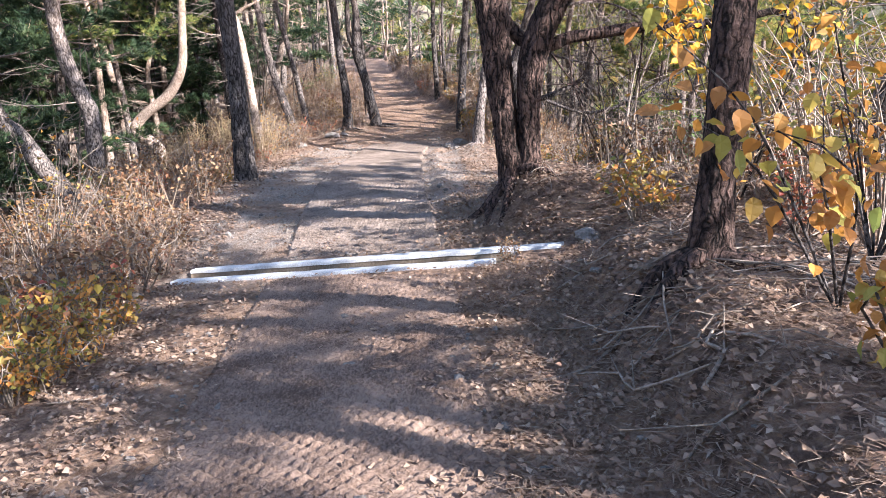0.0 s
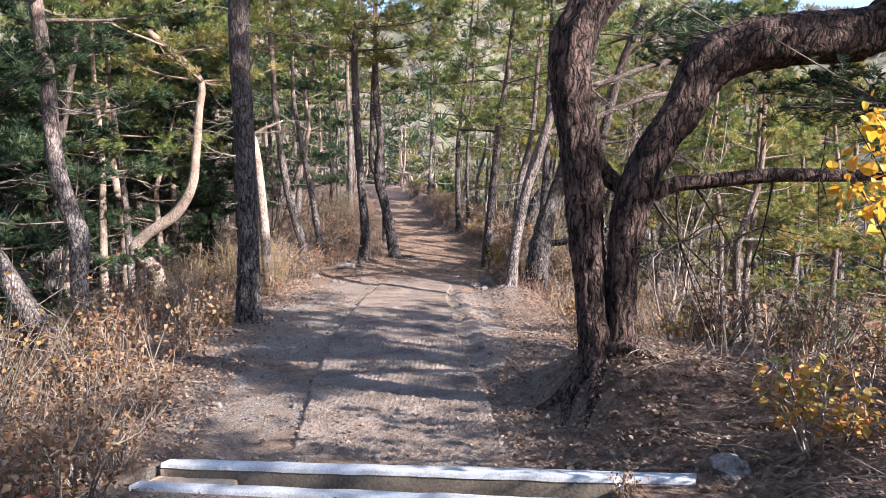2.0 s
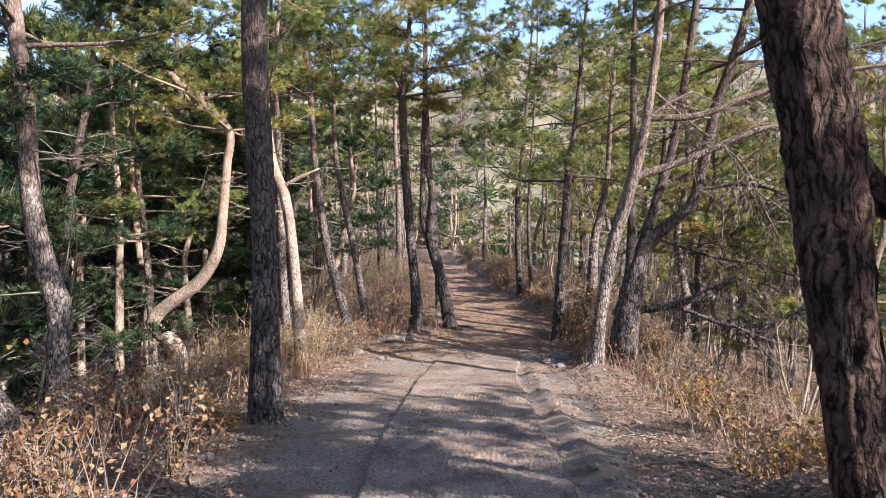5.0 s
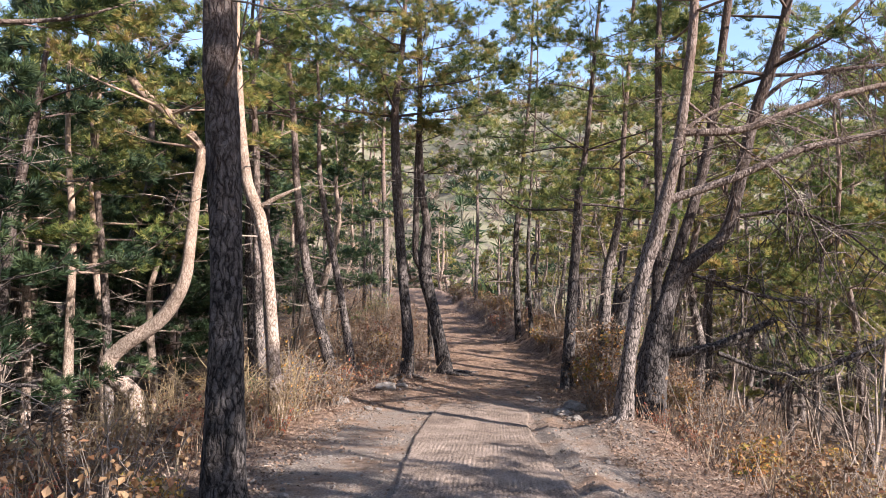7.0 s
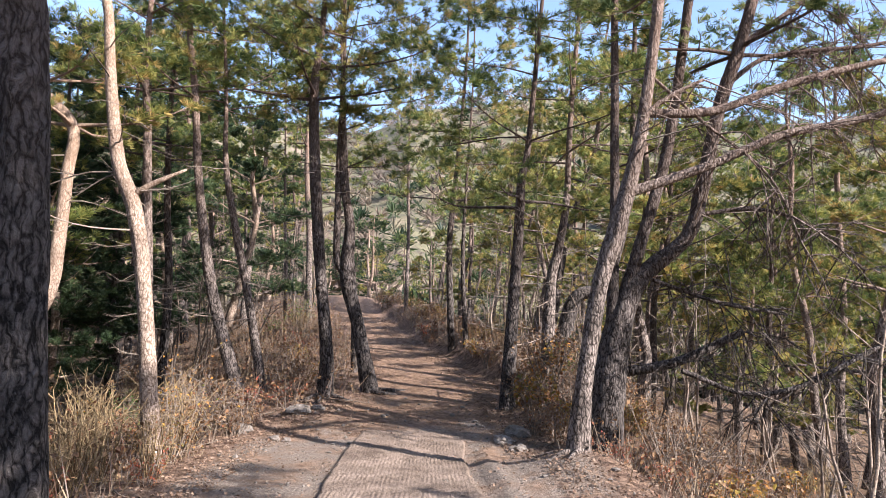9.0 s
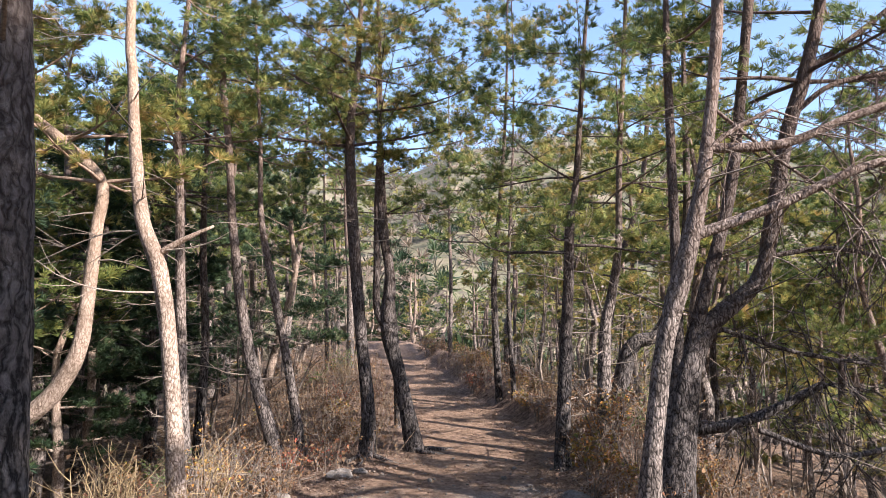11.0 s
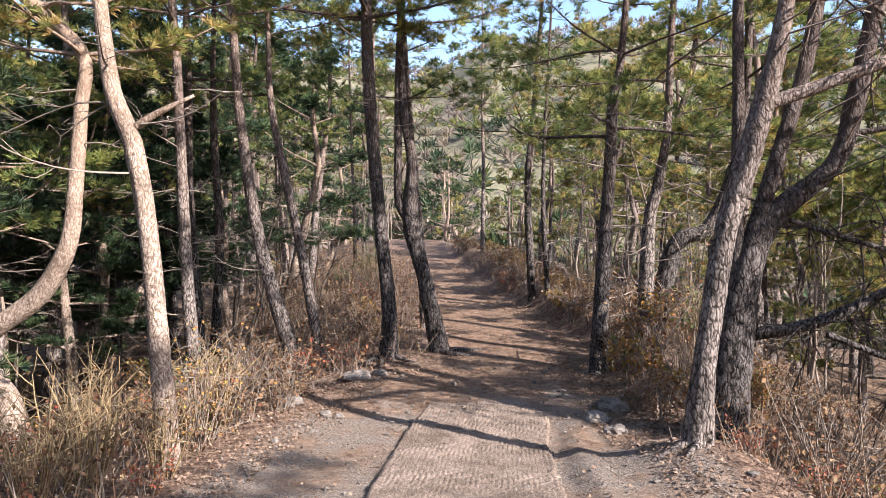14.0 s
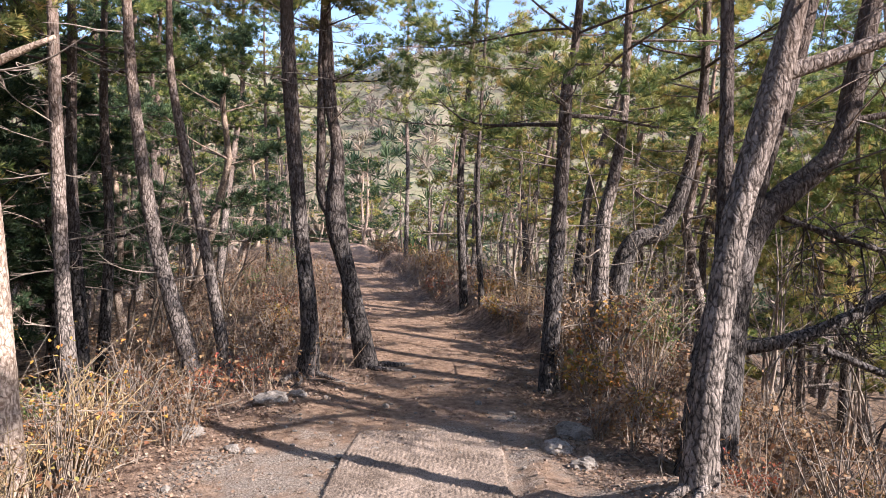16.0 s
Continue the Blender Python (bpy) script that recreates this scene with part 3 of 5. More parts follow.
def needle_pads(parent, ends, rng, needles, per_end, density, needle, name):
    """The needle tufts round the ends of twigs, leaning up and outwards."""
    cs, ds = [], []
    for p, d in ends:
        for _ in range(per_end):
            cs.append(p + rng.normal(0, 0.085, 3) * np.array([1, 1, 0.5]))
            dd = d * 0.6 + np.array([0, 0, 0.55]) + rng.normal(0, 0.3, 3)
            ds.append(dd / np.linalg.norm(dd))
    part(name, tufts(name, cs, ds, rng, needles, density, 0.135, needle, 0.8), parent)


def pine(name, place, trunks, rng, bark_material, live_from, top, live=14, dead=6, reach=1.6, needles=NEEDLES, sides=10, step=0.3, rough=0.12, label="", group="pine trees of the wood", limbs=(), per_end=4, base=True, crown_at=0, droop=0.05, dead_from=0.25, twigs=6, density=22, needle=0.008, coarse=1.0, limb_twigs=0.5):
    """A pine: trunk, dead lower branches, living branches and a crown of needle tufts. trunks: lists of (x, y, z, r), in the world."""
    o = np.array(place)
    tree = thing(name, place, label, "pine tree", group)
    ends = []
    for n, line in enumerate(trunks):
        p = [(x - o[0], y - o[1], z - o[2], r) for x, y, z, r in line]
        if n == crown_at and top:
            a, b = np.array(p[-2]), np.array(p[-1])
            d = (b - a)[:3] / np.linalg.norm((b - a)[:3])
            d = np.array([d[0] * 0.5, d[1] * 0.5, 1.0])
            d /= np.linalg.norm(d)
            h = max(0.5, top - b[2])
            p.append((*(b[:3] + d * h * 0.5 + rng.normal(0, 0.08, 3)), b[3] * 0.6))
            p.append((*(b[:3] + d * h), 0.012))
        elif n and top:
            a, b = np.array(p[-2]), np.array(p[-1])
            d = (b - a)[:3] / np.linalg.norm((b - a)[:3]) * 0.7 + np.array([0, 0, 0.45])
            p.append((*(b[:3] + d * 1.0 + rng.normal(0, 0.06, 3)), b[3] * 0.55))
            p.append((*(b[:3] + d * 2.2 + rng.normal(0, 0.1, 3)), 0.012))
            tip = spline(p[-3:], 0.1)
            for _ in range(7):
                q, w = tip[int(len(tip) * rng.uniform(0.15, 0.98))], rng.uniform(0, 6.283)
                v, f, e = branch_wood(rng, q[:3], (math.cos(w), math.sin(w), 0.3), rng.uniform(0.6, 1.3), 0.014, droop, twigs, sides=4, step=0.5)
                part("branch", mesh_of("branch", v, f, bark_material), tree)
                ends += e
        if n == 0 and base:
            x, y, z, r = p[0]
            p[0] = (x, y, min(z, 0.0) + 0.05, r * 1.15)
            p = [(x, y, -0.25, r * 1.45)] + p
        part("trunk" if n == 0 else "stem", mesh_of("trunk", *tube(p, sides, step, rough), bark_material), tree)
        if n == crown_at:
            main = spline(p, 0.1)
    for line in limbs:
        p = [(x - o[0], y - o[1], z - o[2], r) for x, y, z, r in line]
        v, f = tube(p, max(6, sides - 4), step, rough * 0.7)
        sp = spline(p, 0.15)
        for _ in range(int(len(sp) * limb_twigs)):
            q = sp[int(len(sp) * rng.uniform(0.2, 0.99))]
            d = rng.normal(0, 0.7, 3) + np.array([0.25, 0, -0.5])
            d /= np.linalg.norm(d)
            tl = rng.uniform(0.35, 1.1)
            e = q[:3] + d * tl + np.array([0, 0, -0.15])
            m = q[:3] + d * tl * 0.5 + rng.normal(0, 0.05, 3)
            tube([(*q[:3], 0.012), (*m, 0.008), (*e, 0.003)], 3, 0.25, 0, v, f)
            for _ in range(5):
                e2 = m + (e - m) * rng.uniform(0, 1) + rng.normal(0, 0.2, 3)
                tube([(*m, 0.005), (*(m * 0.5 + e2 * 0.5 + rng.normal(0, 0.02, 3)), 0.004), (*e2, 0.002)], 3, 0.3, 0, v, f)
        part("limb", mesh_of("limb", v, f, bark_material), tree)
    hi = main[:, 2].max()
    wood, dry = ([], []), ([], [])
    for k in range(dead):
        z = rng.uniform(dead_from * live_from, live_from)
        q = main[np.argmin(abs(main[:, 2] - z))]
        a = rng.uniform(0, 6.283)
        v, f, _ = branch_wood(rng, q[:3], (math.cos(a), math.sin(a), rng.uniform(-0.25, 0.35)), rng.uniform(0.3, 0.75) * reach, max(0.006, min(0.013, q[3] * 0.18)), 0.1, 7, 0.5, 3, 0.5)
        if coarse > 2:
            gather(dry, v, f)
        else:
            part("dead_branch", mesh_of("dead_branch", v, f, TWIG), tree)
    if dry[0]:
        tagged(part("deadwood", mesh_of("deadwood", *dry, TWIG), tree), kind="stuff")
    for k in range(live):
        t = (k // 4 + rng.uniform(0.35, 0.65)) / (live / 4)
        t = min(t, 0.98)
        z = live_from + (hi - live_from) * t
        q = main[np.argmin(abs(main[:, 2] - z))]
        a = (k % 4) * 1.57 + (k // 4) * 0.9 + rng.normal(0, 0.3)
        ln = reach * (1.05 - 0.7 * t) * rng.uniform(0.7, 1.2)
        v, f, e = branch_wood(rng, q[:3], (math.cos(a), math.sin(a), 0.05 + 0.55 * t), ln, max(0.01, min(0.035, q[3] * 0.4)), droop, twigs, sides=5 if coarse < 1.2 else 3, step=0.4 * coarse)
        if coarse > 2:
            gather(wood, v, f)
            ends += e
            continue
        bough = part("branch", mesh_of("branch", v, f, bark_material), tree)
        if coarse < 1.2:
            needle_pads(bough, e, rng, needles, per_end, density, needle, "needles")
        else:
            ends += e
    if wood[0]:
        tagged(part("branchwork", mesh_of("branchwork", *wood, bark_material), tree), kind="stuff")
    if ends:
        needle_pads(tree, ends, rng, needles, per_end, density, needle, "crown")
    return tree


def add_roots(tree, angles, reach, r):
    """Surface roots that run out from a trunk's foot and dip into the soil."""
    g = np.random.default_rng(int(tree.location.y * 10))
    ox, oy, oz = tree.location
    foot = tree.children[0]
    for a in angles:
        a, line, x, y = radians(a), [], 0.0, 0.0
        for k in range(6):
            t = k / 5
            line.append((x, y, ground(ox + x, oy + y) - oz + r * (0.9 - 1.7 * t * t), r * (1.15 - 0.8 * t)))
            a += g.normal(0, 0.3)
            x, y = x + math.cos(a) * reach / 5, y + math.sin(a) * reach / 5
        part("root", mesh_of("root", *tube(line, 8, 0.05, 0.15), foot.data.materials[0]), foot)


# ---------------- the trees beside the path ----------------
TREE_LABEL = "pine with furrowed grey-brown bark in the wood"
rng = np.random.default_rng(7)
PALE_SNAG = [(-4.19, 15, 2.5, 0.033), (-3.98, 15, 2.63, 0.028), (-3.67, 15, 2.78, 0.012)]
pine("pine_tree", (-3.02, 10.95, ground(-3.02, 10.95)), [[(-3.02, 10.95, -0, 0.139), (-3.06, 10.95, 1.07, 0.117), (-3.12, 10.95, 1.88, 0.113), (-3.2, 10.95, 2.71, 0.117), (-3.27, 10.95, 3.57, 0.117)]], rng, BARK_DARK, 5.2, 11.8, label="tall straight pine with dark deeply furrowed bark beside the path", sides=26, step=0.045, rough=0.13, live=16, dead=5, reach=2.0, dead_from=0.5)
pine("pine_tree", (-3.81, 15, ground(-3.81, 15)), [[(-3.81, 15, 0.26, 0.086), (-3.99, 15, 1.38, 0.076), (-4.16, 15, 2.3, 0.077), (-4.37, 15, 2.83, 0.069), (-4.5, 15, 3.59, 0.057), (-4.58, 15, 4.31, 0.049), (-4.64, 15, 4.88, 0.045)]], rng, BARK_PALE, 5.2, 10.3, label="slender sunlit pine with pale flaking bark", sides=16, step=0.08, rough=0.09, live=20, dead=9, reach=1.8, dead_from=0.3, limb_twigs=0, limbs=[PALE_SNAG])
pine("pine_tree", (-6.59, 17.2, ground(-6.59, 17.2)), [[(-6.59, 17.2, -0.9, 0.149), (-6.71, 17.2, -0.3, 0.14), (-7.08, 17.2, 0.01, 0.132), (-7.2, 17.2, 0.18, 0.123), (-6.98, 17.2, 0.48, 0.113), (-6.37, 17.2, 0.95, 0.111), (-6.05, 17.2, 1.54, 0.097), (-5.98, 17.2, 2.25, 0.085), (-5.94, 17.2, 3.06, 0.077), (-5.93, 17.2, 3.68, 0.073), (-6.46, 17.2, 4.19, 0.07), (-7.05, 17.2, 4.68, 0.063), (-7.33, 17.2, 5.23, 0.046)]], rng, BARK_PALE, 4.6, 7.2, label="pale pine with a sharply bent elbow in its trunk", sides=16, step=0.08, rough=0.1, live=18, dead=8, reach=1.8, dead_from=0.3, needles=NEEDLES_YELLOW)
pine("pine_tree", (-9.36, 18.7, ground(-9.36, 18.7)), [[(-9.36, 18.7, -2.04, 0.083), (-9.49, 18.7, 0.43, 0.072), (-9.7, 18.7, 2.25, 0.068), (-9.9, 18.7, 4.12, 0.05)]], rng, BARK_PALE, 2.9, 7.8, label="thin pinkish pine on the slope", live=18, dead=9, reach=1.5, needles=NEEDLES_DARK)
pine("pine_tree", (-7.92, 17.5, ground(-7.92, 17.5)), [[(-7.92, 17.5, -1.56, 0.1), (-8.02, 17.5, 0.55, 0.076), (-8.09, 17.5, 2.21, 0.06), (-8.29, 17.5, 3.79, 0.044)]], rng, BARK_PALE, 3, 8.8, label="slender pale pine on the slope below the path", live=19, dead=8, reach=1.6, sides=12, step=0.15)
pine("pine_tree", (-7.97, 19, ground(-7.97, 19)), [[(-7.97, 19, -1.33, 0.085), (-8.21, 19, 0.89, 0.075), (-8.49, 19, 2.74, 0.057), (-8.71, 19, 4.11, 0.043)]], rng, BARK_GREY, 3.2, 9.3, label="slender grey-brown pine on the slope", live=19, dead=8, reach=1.7)
pine("pine_tree", (-6.07, 21.16, ground(-6.07, 21.16)), [[(-6.07, 21.16, -0.57, 0.091), (-6.22, 21.16, 0.94, 0.086), (-6.38, 21.16, 2.47, 0.076), (-6.45, 21.16, 4.64, 0.062)]], rng, BARK_DARK, 4.2, 10.3, label="dark straight pine in the wood", live=19, dead=8)
pine("pine_tree", (-4.1, 19.7, ground(-4.1, 19.7)), [[(-4.1, 19.7, -0.17, 0.105), (-4.66, 19.7, 1.63, 0.09), (-4.99, 19.7, 3.37, 0.069), (-5.16, 19.7, 4.91, 0.055), (-5.33, 19.7, 6.12, 0.049)]], rng, BARK_GREY, 4.4, 10.8, label="leaning pine with grey bark dark at its foot", sides=14, step=0.1, live=21, dead=10, reach=1.9)
pine("pine_tree", (-3.83, 20.05, ground(-3.83, 20.05)), [[(-3.83, 20.05, 0.16, 0.069), (-4.13, 20.05, 1.46, 0.069), (-4.46, 20.05, 2.79, 0.061), (-4.67, 20.05, 3.8, 0.046), (-4.75, 20.05, 5.11, 0.032)]], rng, BARK_GREY, 4.2, 9.8, label="leaning reddish pine with a bent foot", sides=12, step=0.12, live=19, dead=10, reach=1.8, needles=NEEDLES_YELLOW)
pine("pine_tree", (-5.12, 18.7, ground(-5.12, 18.7)), [[(-5.12, 18.7, -0.3, 0.092), (-5.27, 18.7, 0.84, 0.085), (-5.4, 18.7, 2.41, 0.071), (-5.52, 18.7, 4.04, 0.058), (-5.62, 18.7, 5.3, 0.045)]], rng, BARK_GREY, 4.4, 10.8, label="upright grey-brown pine in the wood", sides=12, step=0.12, live=20, dead=10, reach=1.9)
pine("pine_tree", (-6.15, 21.89, ground(-6.15, 21.89)), [[(-6.15, 21.89, -0.5, 0.091), (-6.11, 21.89, 1.61, 0.072), (-6.26, 21.89, 3.37, 0.064), (-6.32, 21.89, 5.3, 0.047)]], rng, BARK_DARK, 4.2, 10.3, label="dark thin pine in the wood", live=18, dead=9)
grey_pine = pine("pine_tree", (-2.78, 19.9, ground(-2.78, 19.9)), [[(-2.78, 19.9, -0.08, 0.125), (-2.77, 19.9, 0.68, 0.107), (-2.94, 19.9, 1.96, 0.09), (-3.12, 19.9, 3.57, 0.09), (-3.22, 19.9, 5.11, 0.074), (-3.14, 19.9, 6.23, 0.051), (-3.12, 19.9, 7.24, 0.043)]], rng, BARK_DARK, 4.6, 10.9, label="pine with grey furrowed bark and pale foot at the path edge", sides=18, step=0.07, live=38, dead=9, reach=2.4, dead_from=0.6)
forked_pine = pine("pine_tree", (-2.09, 20.5, ground(-2.09, 20.5)), [[(-2.09, 20.5, 0.03, 0.13), (-2.33, 20.5, 1.12, 0.111), (-2.57, 20.5, 2, 0.125), (-2.57, 20.5, 2.89, 0.084), (-2.72, 20.5, 3.68, 0.066), (-2.8, 20.5, 4.82, 0.052), (-2.84, 20.5, 6.32, 0.039)], [(-2.59, 20.5, 2, 0.084), (-2.76, 20.5, 2.33, 0.065), (-2.79, 20.5, 3.11, 0.056), (-2.82, 20.5, 4.13, 0.047)]], rng, BARK_DARK, 4.6, 10.3, label="forked pine with dark foot at the path edge", sides=18, step=0.07, live=32, dead=9, reach=2.3, dead_from=0.6, needles=NEEDLES_YELLOW)
pine("pine_tree", (-2.55, 22.5, ground(-2.55, 22.5)), [[(-2.55, 22.5, 1.08, 0.058), (-2.65, 22.5, 1.95, 0.058), (-2.8, 22.5, 3.09, 0.047)]], rng, BARK_DARK, 3.5, 9.3, label="thin dark pine behind the forked pine", live=15, dead=6)
pine("pine_tree", (-4.93, 31.56, ground(-4.93, 31.56)), [[(-4.93, 31.56, 0.93, 0.105), (-5.03, 31.56, 3.56, 0.09), (-5.25, 31.56, 6.03, 0.075)]], rng, BARK_GREY, 5, 11.3, label="far grey pine beside the path", live=18, dead=8, reach=2.0)
leaning_pine = pine("pine_tree", (0.48, 15.25, ground(0.48, 15.25)), [[(0.48, 15.25, 0.1, 0.109), (0.53, 15.25, 0.76, 0.09), (0.66, 15.25, 1.75, 0.084), (0.85, 15.25, 2.47, 0.091), (1.05, 15.25, 3.34, 0.068), (1.17, 15.25, 4.28, 0.057), (1.25, 15.25, 5.39, 0.052)]], rng, BARK_GREY, 4.6, 10.5, label="leaning pine with long bare limbs and rough grey bark", sides=22, step=0.05, rough=0.16, live=20, dead=5, reach=2.0, dead_from=0.7, limb_twigs=1.3, limbs=[[(0.95, 15.25, 2.79, 0.056), (1.78, 15.25, 3.11, 0.047), (2.6, 15.25, 3.49, 0.042), (3.61, 15.25, 3.75, 0.037), (4.83, 15.25, 4.22, 0.029)], [(1.07, 15.25, 3.66, 0.051), (1.84, 15.25, 3.72, 0.045), (2.6, 15.25, 4.03, 0.04), (3.61, 15.25, 4.34, 0.035), (4.5, 15.25, 4.5, 0.022)], [(1.16, 15.25, 3.7, 0.025), (1.42, 15.25, 3.89, 0.022), (1.73, 15.25, 4.06, 0.016)], [(1.17, 15.25, 4.07, 0.019), (1.77, 15.25, 3.57, 0.016), (2.47, 15.25, 3.02, 0.013), (2.88, 15.25, 2.19, 0.007)]])
pine("pine_tree", (1.04, 16.6, ground(1.04, 16.6)), [[(1.04, 16.6, 0.6, 0.227), (1.17, 16.6, 1.09, 0.174), (1.43, 16.6, 1.9, 0.113), (2.04, 16.6, 2.49, 0.085), (2.23, 16.6, 3.14, 0.086), (2.42, 16.6, 4.13, 0.08), (2.68, 16.6, 4.96, 0.074), (2.91, 16.6, 5.97, 0.059)], [(1.13, 16.6, 1.01, 0.125), (1.31, 16.6, 1.81, 0.084), (1.46, 16.6, 2.38, 0.071), (1.75, 16.6, 3.45, 0.065), (1.93, 16.6, 4.7, 0.059), (2.07, 16.6, 5.96, 0.053)], [(0.98, 16.6, 0.68, 0.105), (1.12, 16.6, 1.32, 0.076), (1.13, 16.6, 2.62, 0.056), (1.11, 16.6, 3.85, 0.05), (1.08, 16.6, 5.1, 0.044)]], rng, BARK_DARK, 4.6, 10.3, label="many-stemmed dark pine spreading over the slope", sides=18, step=0.06, rough=0.16, live=22, dead=8, reach=2.3, dead_from=0.5, limb_twigs=2.0, limbs=[[(1.14, 17, 0.74, 0.065), (2.02, 17, 0.91, 0.059), (2.92, 17, 1.35, 0.045)], [(1.97, 16.5, 0.85, 0.032), (2.73, 16.5, 0.61, 0.029), (3.42, 16.5, 0.72, 0.029), (4.23, 16.5, 1.15, 0.03), (4.84, 16.5, 1.49, 0.019)], [(2.12, 16.6, 2.77, 0.028), (2.9, 16.6, 2.88, 0.026), (3.6, 16.6, 2.7, 0.018), (4.28, 16.6, 2.17, 0.012)], [(2.68, 16.6, 4.96, 0.042), (3.19, 16.6, 5.35, 0.035), (3.74, 16.6, 5.81, 0.027), (4.21, 16.6, 6.32, 0.017)], [(2.53, 16.6, 4.46, 0.033), (2.96, 16.6, 4.8, 0.03), (3.51, 16.6, 4.94, 0.027), (4.27, 16.6, 5.04, 0.024), (5.14, 16.6, 5.26, 0.017)], [(1.5, 16.6, 1.98, 0.025), (2.45, 16.6, 1.7, 0.022), (3.3, 16.6, 1.58, 0.015)]])
pine("pine_tree", (0.16, 19.3, ground(0.16, 19.3)), [[(0.16, 19.3, 0.49, 0.108), (0.21, 19.3, 1.6, 0.09), (0.25, 19.3, 2.61, 0.08), (0.28, 19.3, 3.63, 0.07), (0.37, 19.3, 4.24, 0.047)]], rng, BARK_DARK, 2.8, 9.3, label="dark upright pine beside the path", sides=14, step=0.1, live=26, dead=8, reach=2.2)
pine("pine_tree", (0.86, 19.8, ground(0.86, 19.8)), [[(0.86, 19.8, 0.74, 0.109), (0.88, 19.8, 1.98, 0.085), (0.99, 19.8, 2.56, 0.073), (1.1, 19.8, 3.42, 0.056), (1.13, 19.8, 4.85, 0.045)]], rng, BARK_GREY, 3.2, 9.8, label="grey crooked pine on the slope edge", sides=14, step=0.1, live=25, dead=7, reach=2.1)
pine("pine_tree", (1.13, 20.5, ground(1.13, 20.5)), [[(1.13, 20.5, 1.1, 0.13), (1.4, 20.5, 1.72, 0.124), (1.84, 20.5, 1.97, 0.1), (2.13, 20.5, 2.59, 0.087), (2.33, 20.5, 3.6, 0.068), (2.38, 20.5, 4.53, 0.056)]], rng, BARK_DARK, 3.2, 9.3, label="dark pine with a strongly curved trunk", sides=14, step=0.08, live=18, dead=5, reach=2.1)
pine("pine_tree", (-0.56, 24.88, ground(-0.56, 24.88)), [[(-0.56, 24.88, 0.57, 0.077), (-0.7, 24.88, 3.02, 0.068), (-0.63, 24.88, 4.33, 0.055)]], rng, BARK_DARK, 2.8, 9.8, label="dark straight pine by the rising path", live=20, dead=9, reach=2.0)
pine("pine_tree", (-0.26, 24.35, ground(-0.26, 24.35)), [[(-0.26, 24.35, 0.67, 0.052), (-0.39, 24.35, 2.45, 0.048), (-0.4, 24.35, 3.71, 0.035)]], rng, BARK_DARK, 2.8, 9.8, label="dark straight pine by the rising path", live=19, dead=9, reach=2.0, needles=NEEDLES_YELLOW)
pine("pine_tree", (-1.88, 33.05, ground(-1.88, 33.05)), [[(-1.88, 33.05, 1.23, 0.063), (-1.91, 33.05, 4.15, 0.056), (-2, 33.05, 5.84, 0.043)]], rng, BARK_GREY, 4.2, 10.3, label="thin pine by the far path", live=18, dead=8, reach=1.9)
pine("pine_tree", (-5.75, 32.03, ground(-5.75, 32.03)), [[(-5.75, 32.03, 0.95, 0.061), (-5.82, 32.03, 2.76, 0.055), (-5.96, 32.03, 4.69, 0.042)]], rng, BARK_GREY, 4, 10.3, label="thin pine far in the wood", live=18, dead=8, reach=1.9)
pine("pine_tree", (-9.1, 40.98, ground(-9.1, 40.98)), [[(-9.1, 40.98, 1.14, 0.078), (-9.3, 40.98, 3.44, 0.079), (-9.41, 40.98, 5.26, 0.059)]], rng, BARK_GREY, 4, 10.3, label="thin pine far in the wood", live=18, dead=8, reach=1.9)
big_pine = pine("pine_tree", (0.54, 6.9, ground(0.54, 6.9)), [[(0.555, 6.9, 0.56, 0.105), (0.50, 6.9, 0.9, 0.105), (0.46, 6.9, 1.2, 0.112), (0.4, 6.9, 1.55, 0.116), (0.35, 6.9, 1.97, 0.129), (0.27, 6.9, 2.35, 0.13), (0.24, 6.9, 2.68, 0.132), (0.35, 6.9, 2.92, 0.129), (0.51, 6.9, 3.16, 0.116), (0.56, 6.9, 3.59, 0.103)], [(0.72, 6.88, 0.42, 0.125), (0.695, 6.87, 0.86, 0.092), (0.68, 6.85, 1.32, 0.098), (0.72, 6.85, 1.67, 0.116), (0.84, 6.85, 2, 0.118), (1, 6.85, 2.26, 0.125), (1.14, 6.85, 2.55, 0.145), (1.37, 6.85, 2.7, 0.156), (1.63, 6.85, 2.76, 0.16), (2.3, 6.85, 2.9, 0.151)]], rng, BARK_FIR, 3.2, 7.5, label="old twin-trunked pine with thick shaggy reddish bark", sides=34, step=0.035, rough=0.22, live=22, dead=2, reach=3.2, dead_from=0.9, twigs=9, density=30, needle=0.005, group="large trees at the bank", limbs=[[(0.42, 6.95, 1.98, 0.05), (0.6, 6.96, 1.77, 0.058), (0.82, 6.93, 1.71, 0.06), (1.02, 6.9, 1.78, 0.052), (1.23, 6.9, 1.81, 0.048), (1.66, 6.9, 1.87, 0.047), (2.33, 6.9, 1.91, 0.037), (2.91, 6.9, 2.04, 0.024)]])
bank_pine = pine("pine_tree", (1.23, 3.53, ground(1.23, 3.53)), [[(1.25, 3.56, 0.6, 0.092), (1.26, 3.56, 0.98, 0.084), (1.26, 3.53, 1.32, 0.084), (1.26, 3.53, 1.67, 0.086), (1.26, 3.53, 1.81, 0.084), (1.27, 3.53, 2.38, 0.074)]], rng, BARK_FIR, 3.8, 8, label="old pine with dark shaggy bark on the bank", sides=28, step=0.04, rough=0.16, live=16, dead=1, reach=2.8, dead_from=0.9, twigs=8, density=30, needle=0.005, group="large trees at the bank")
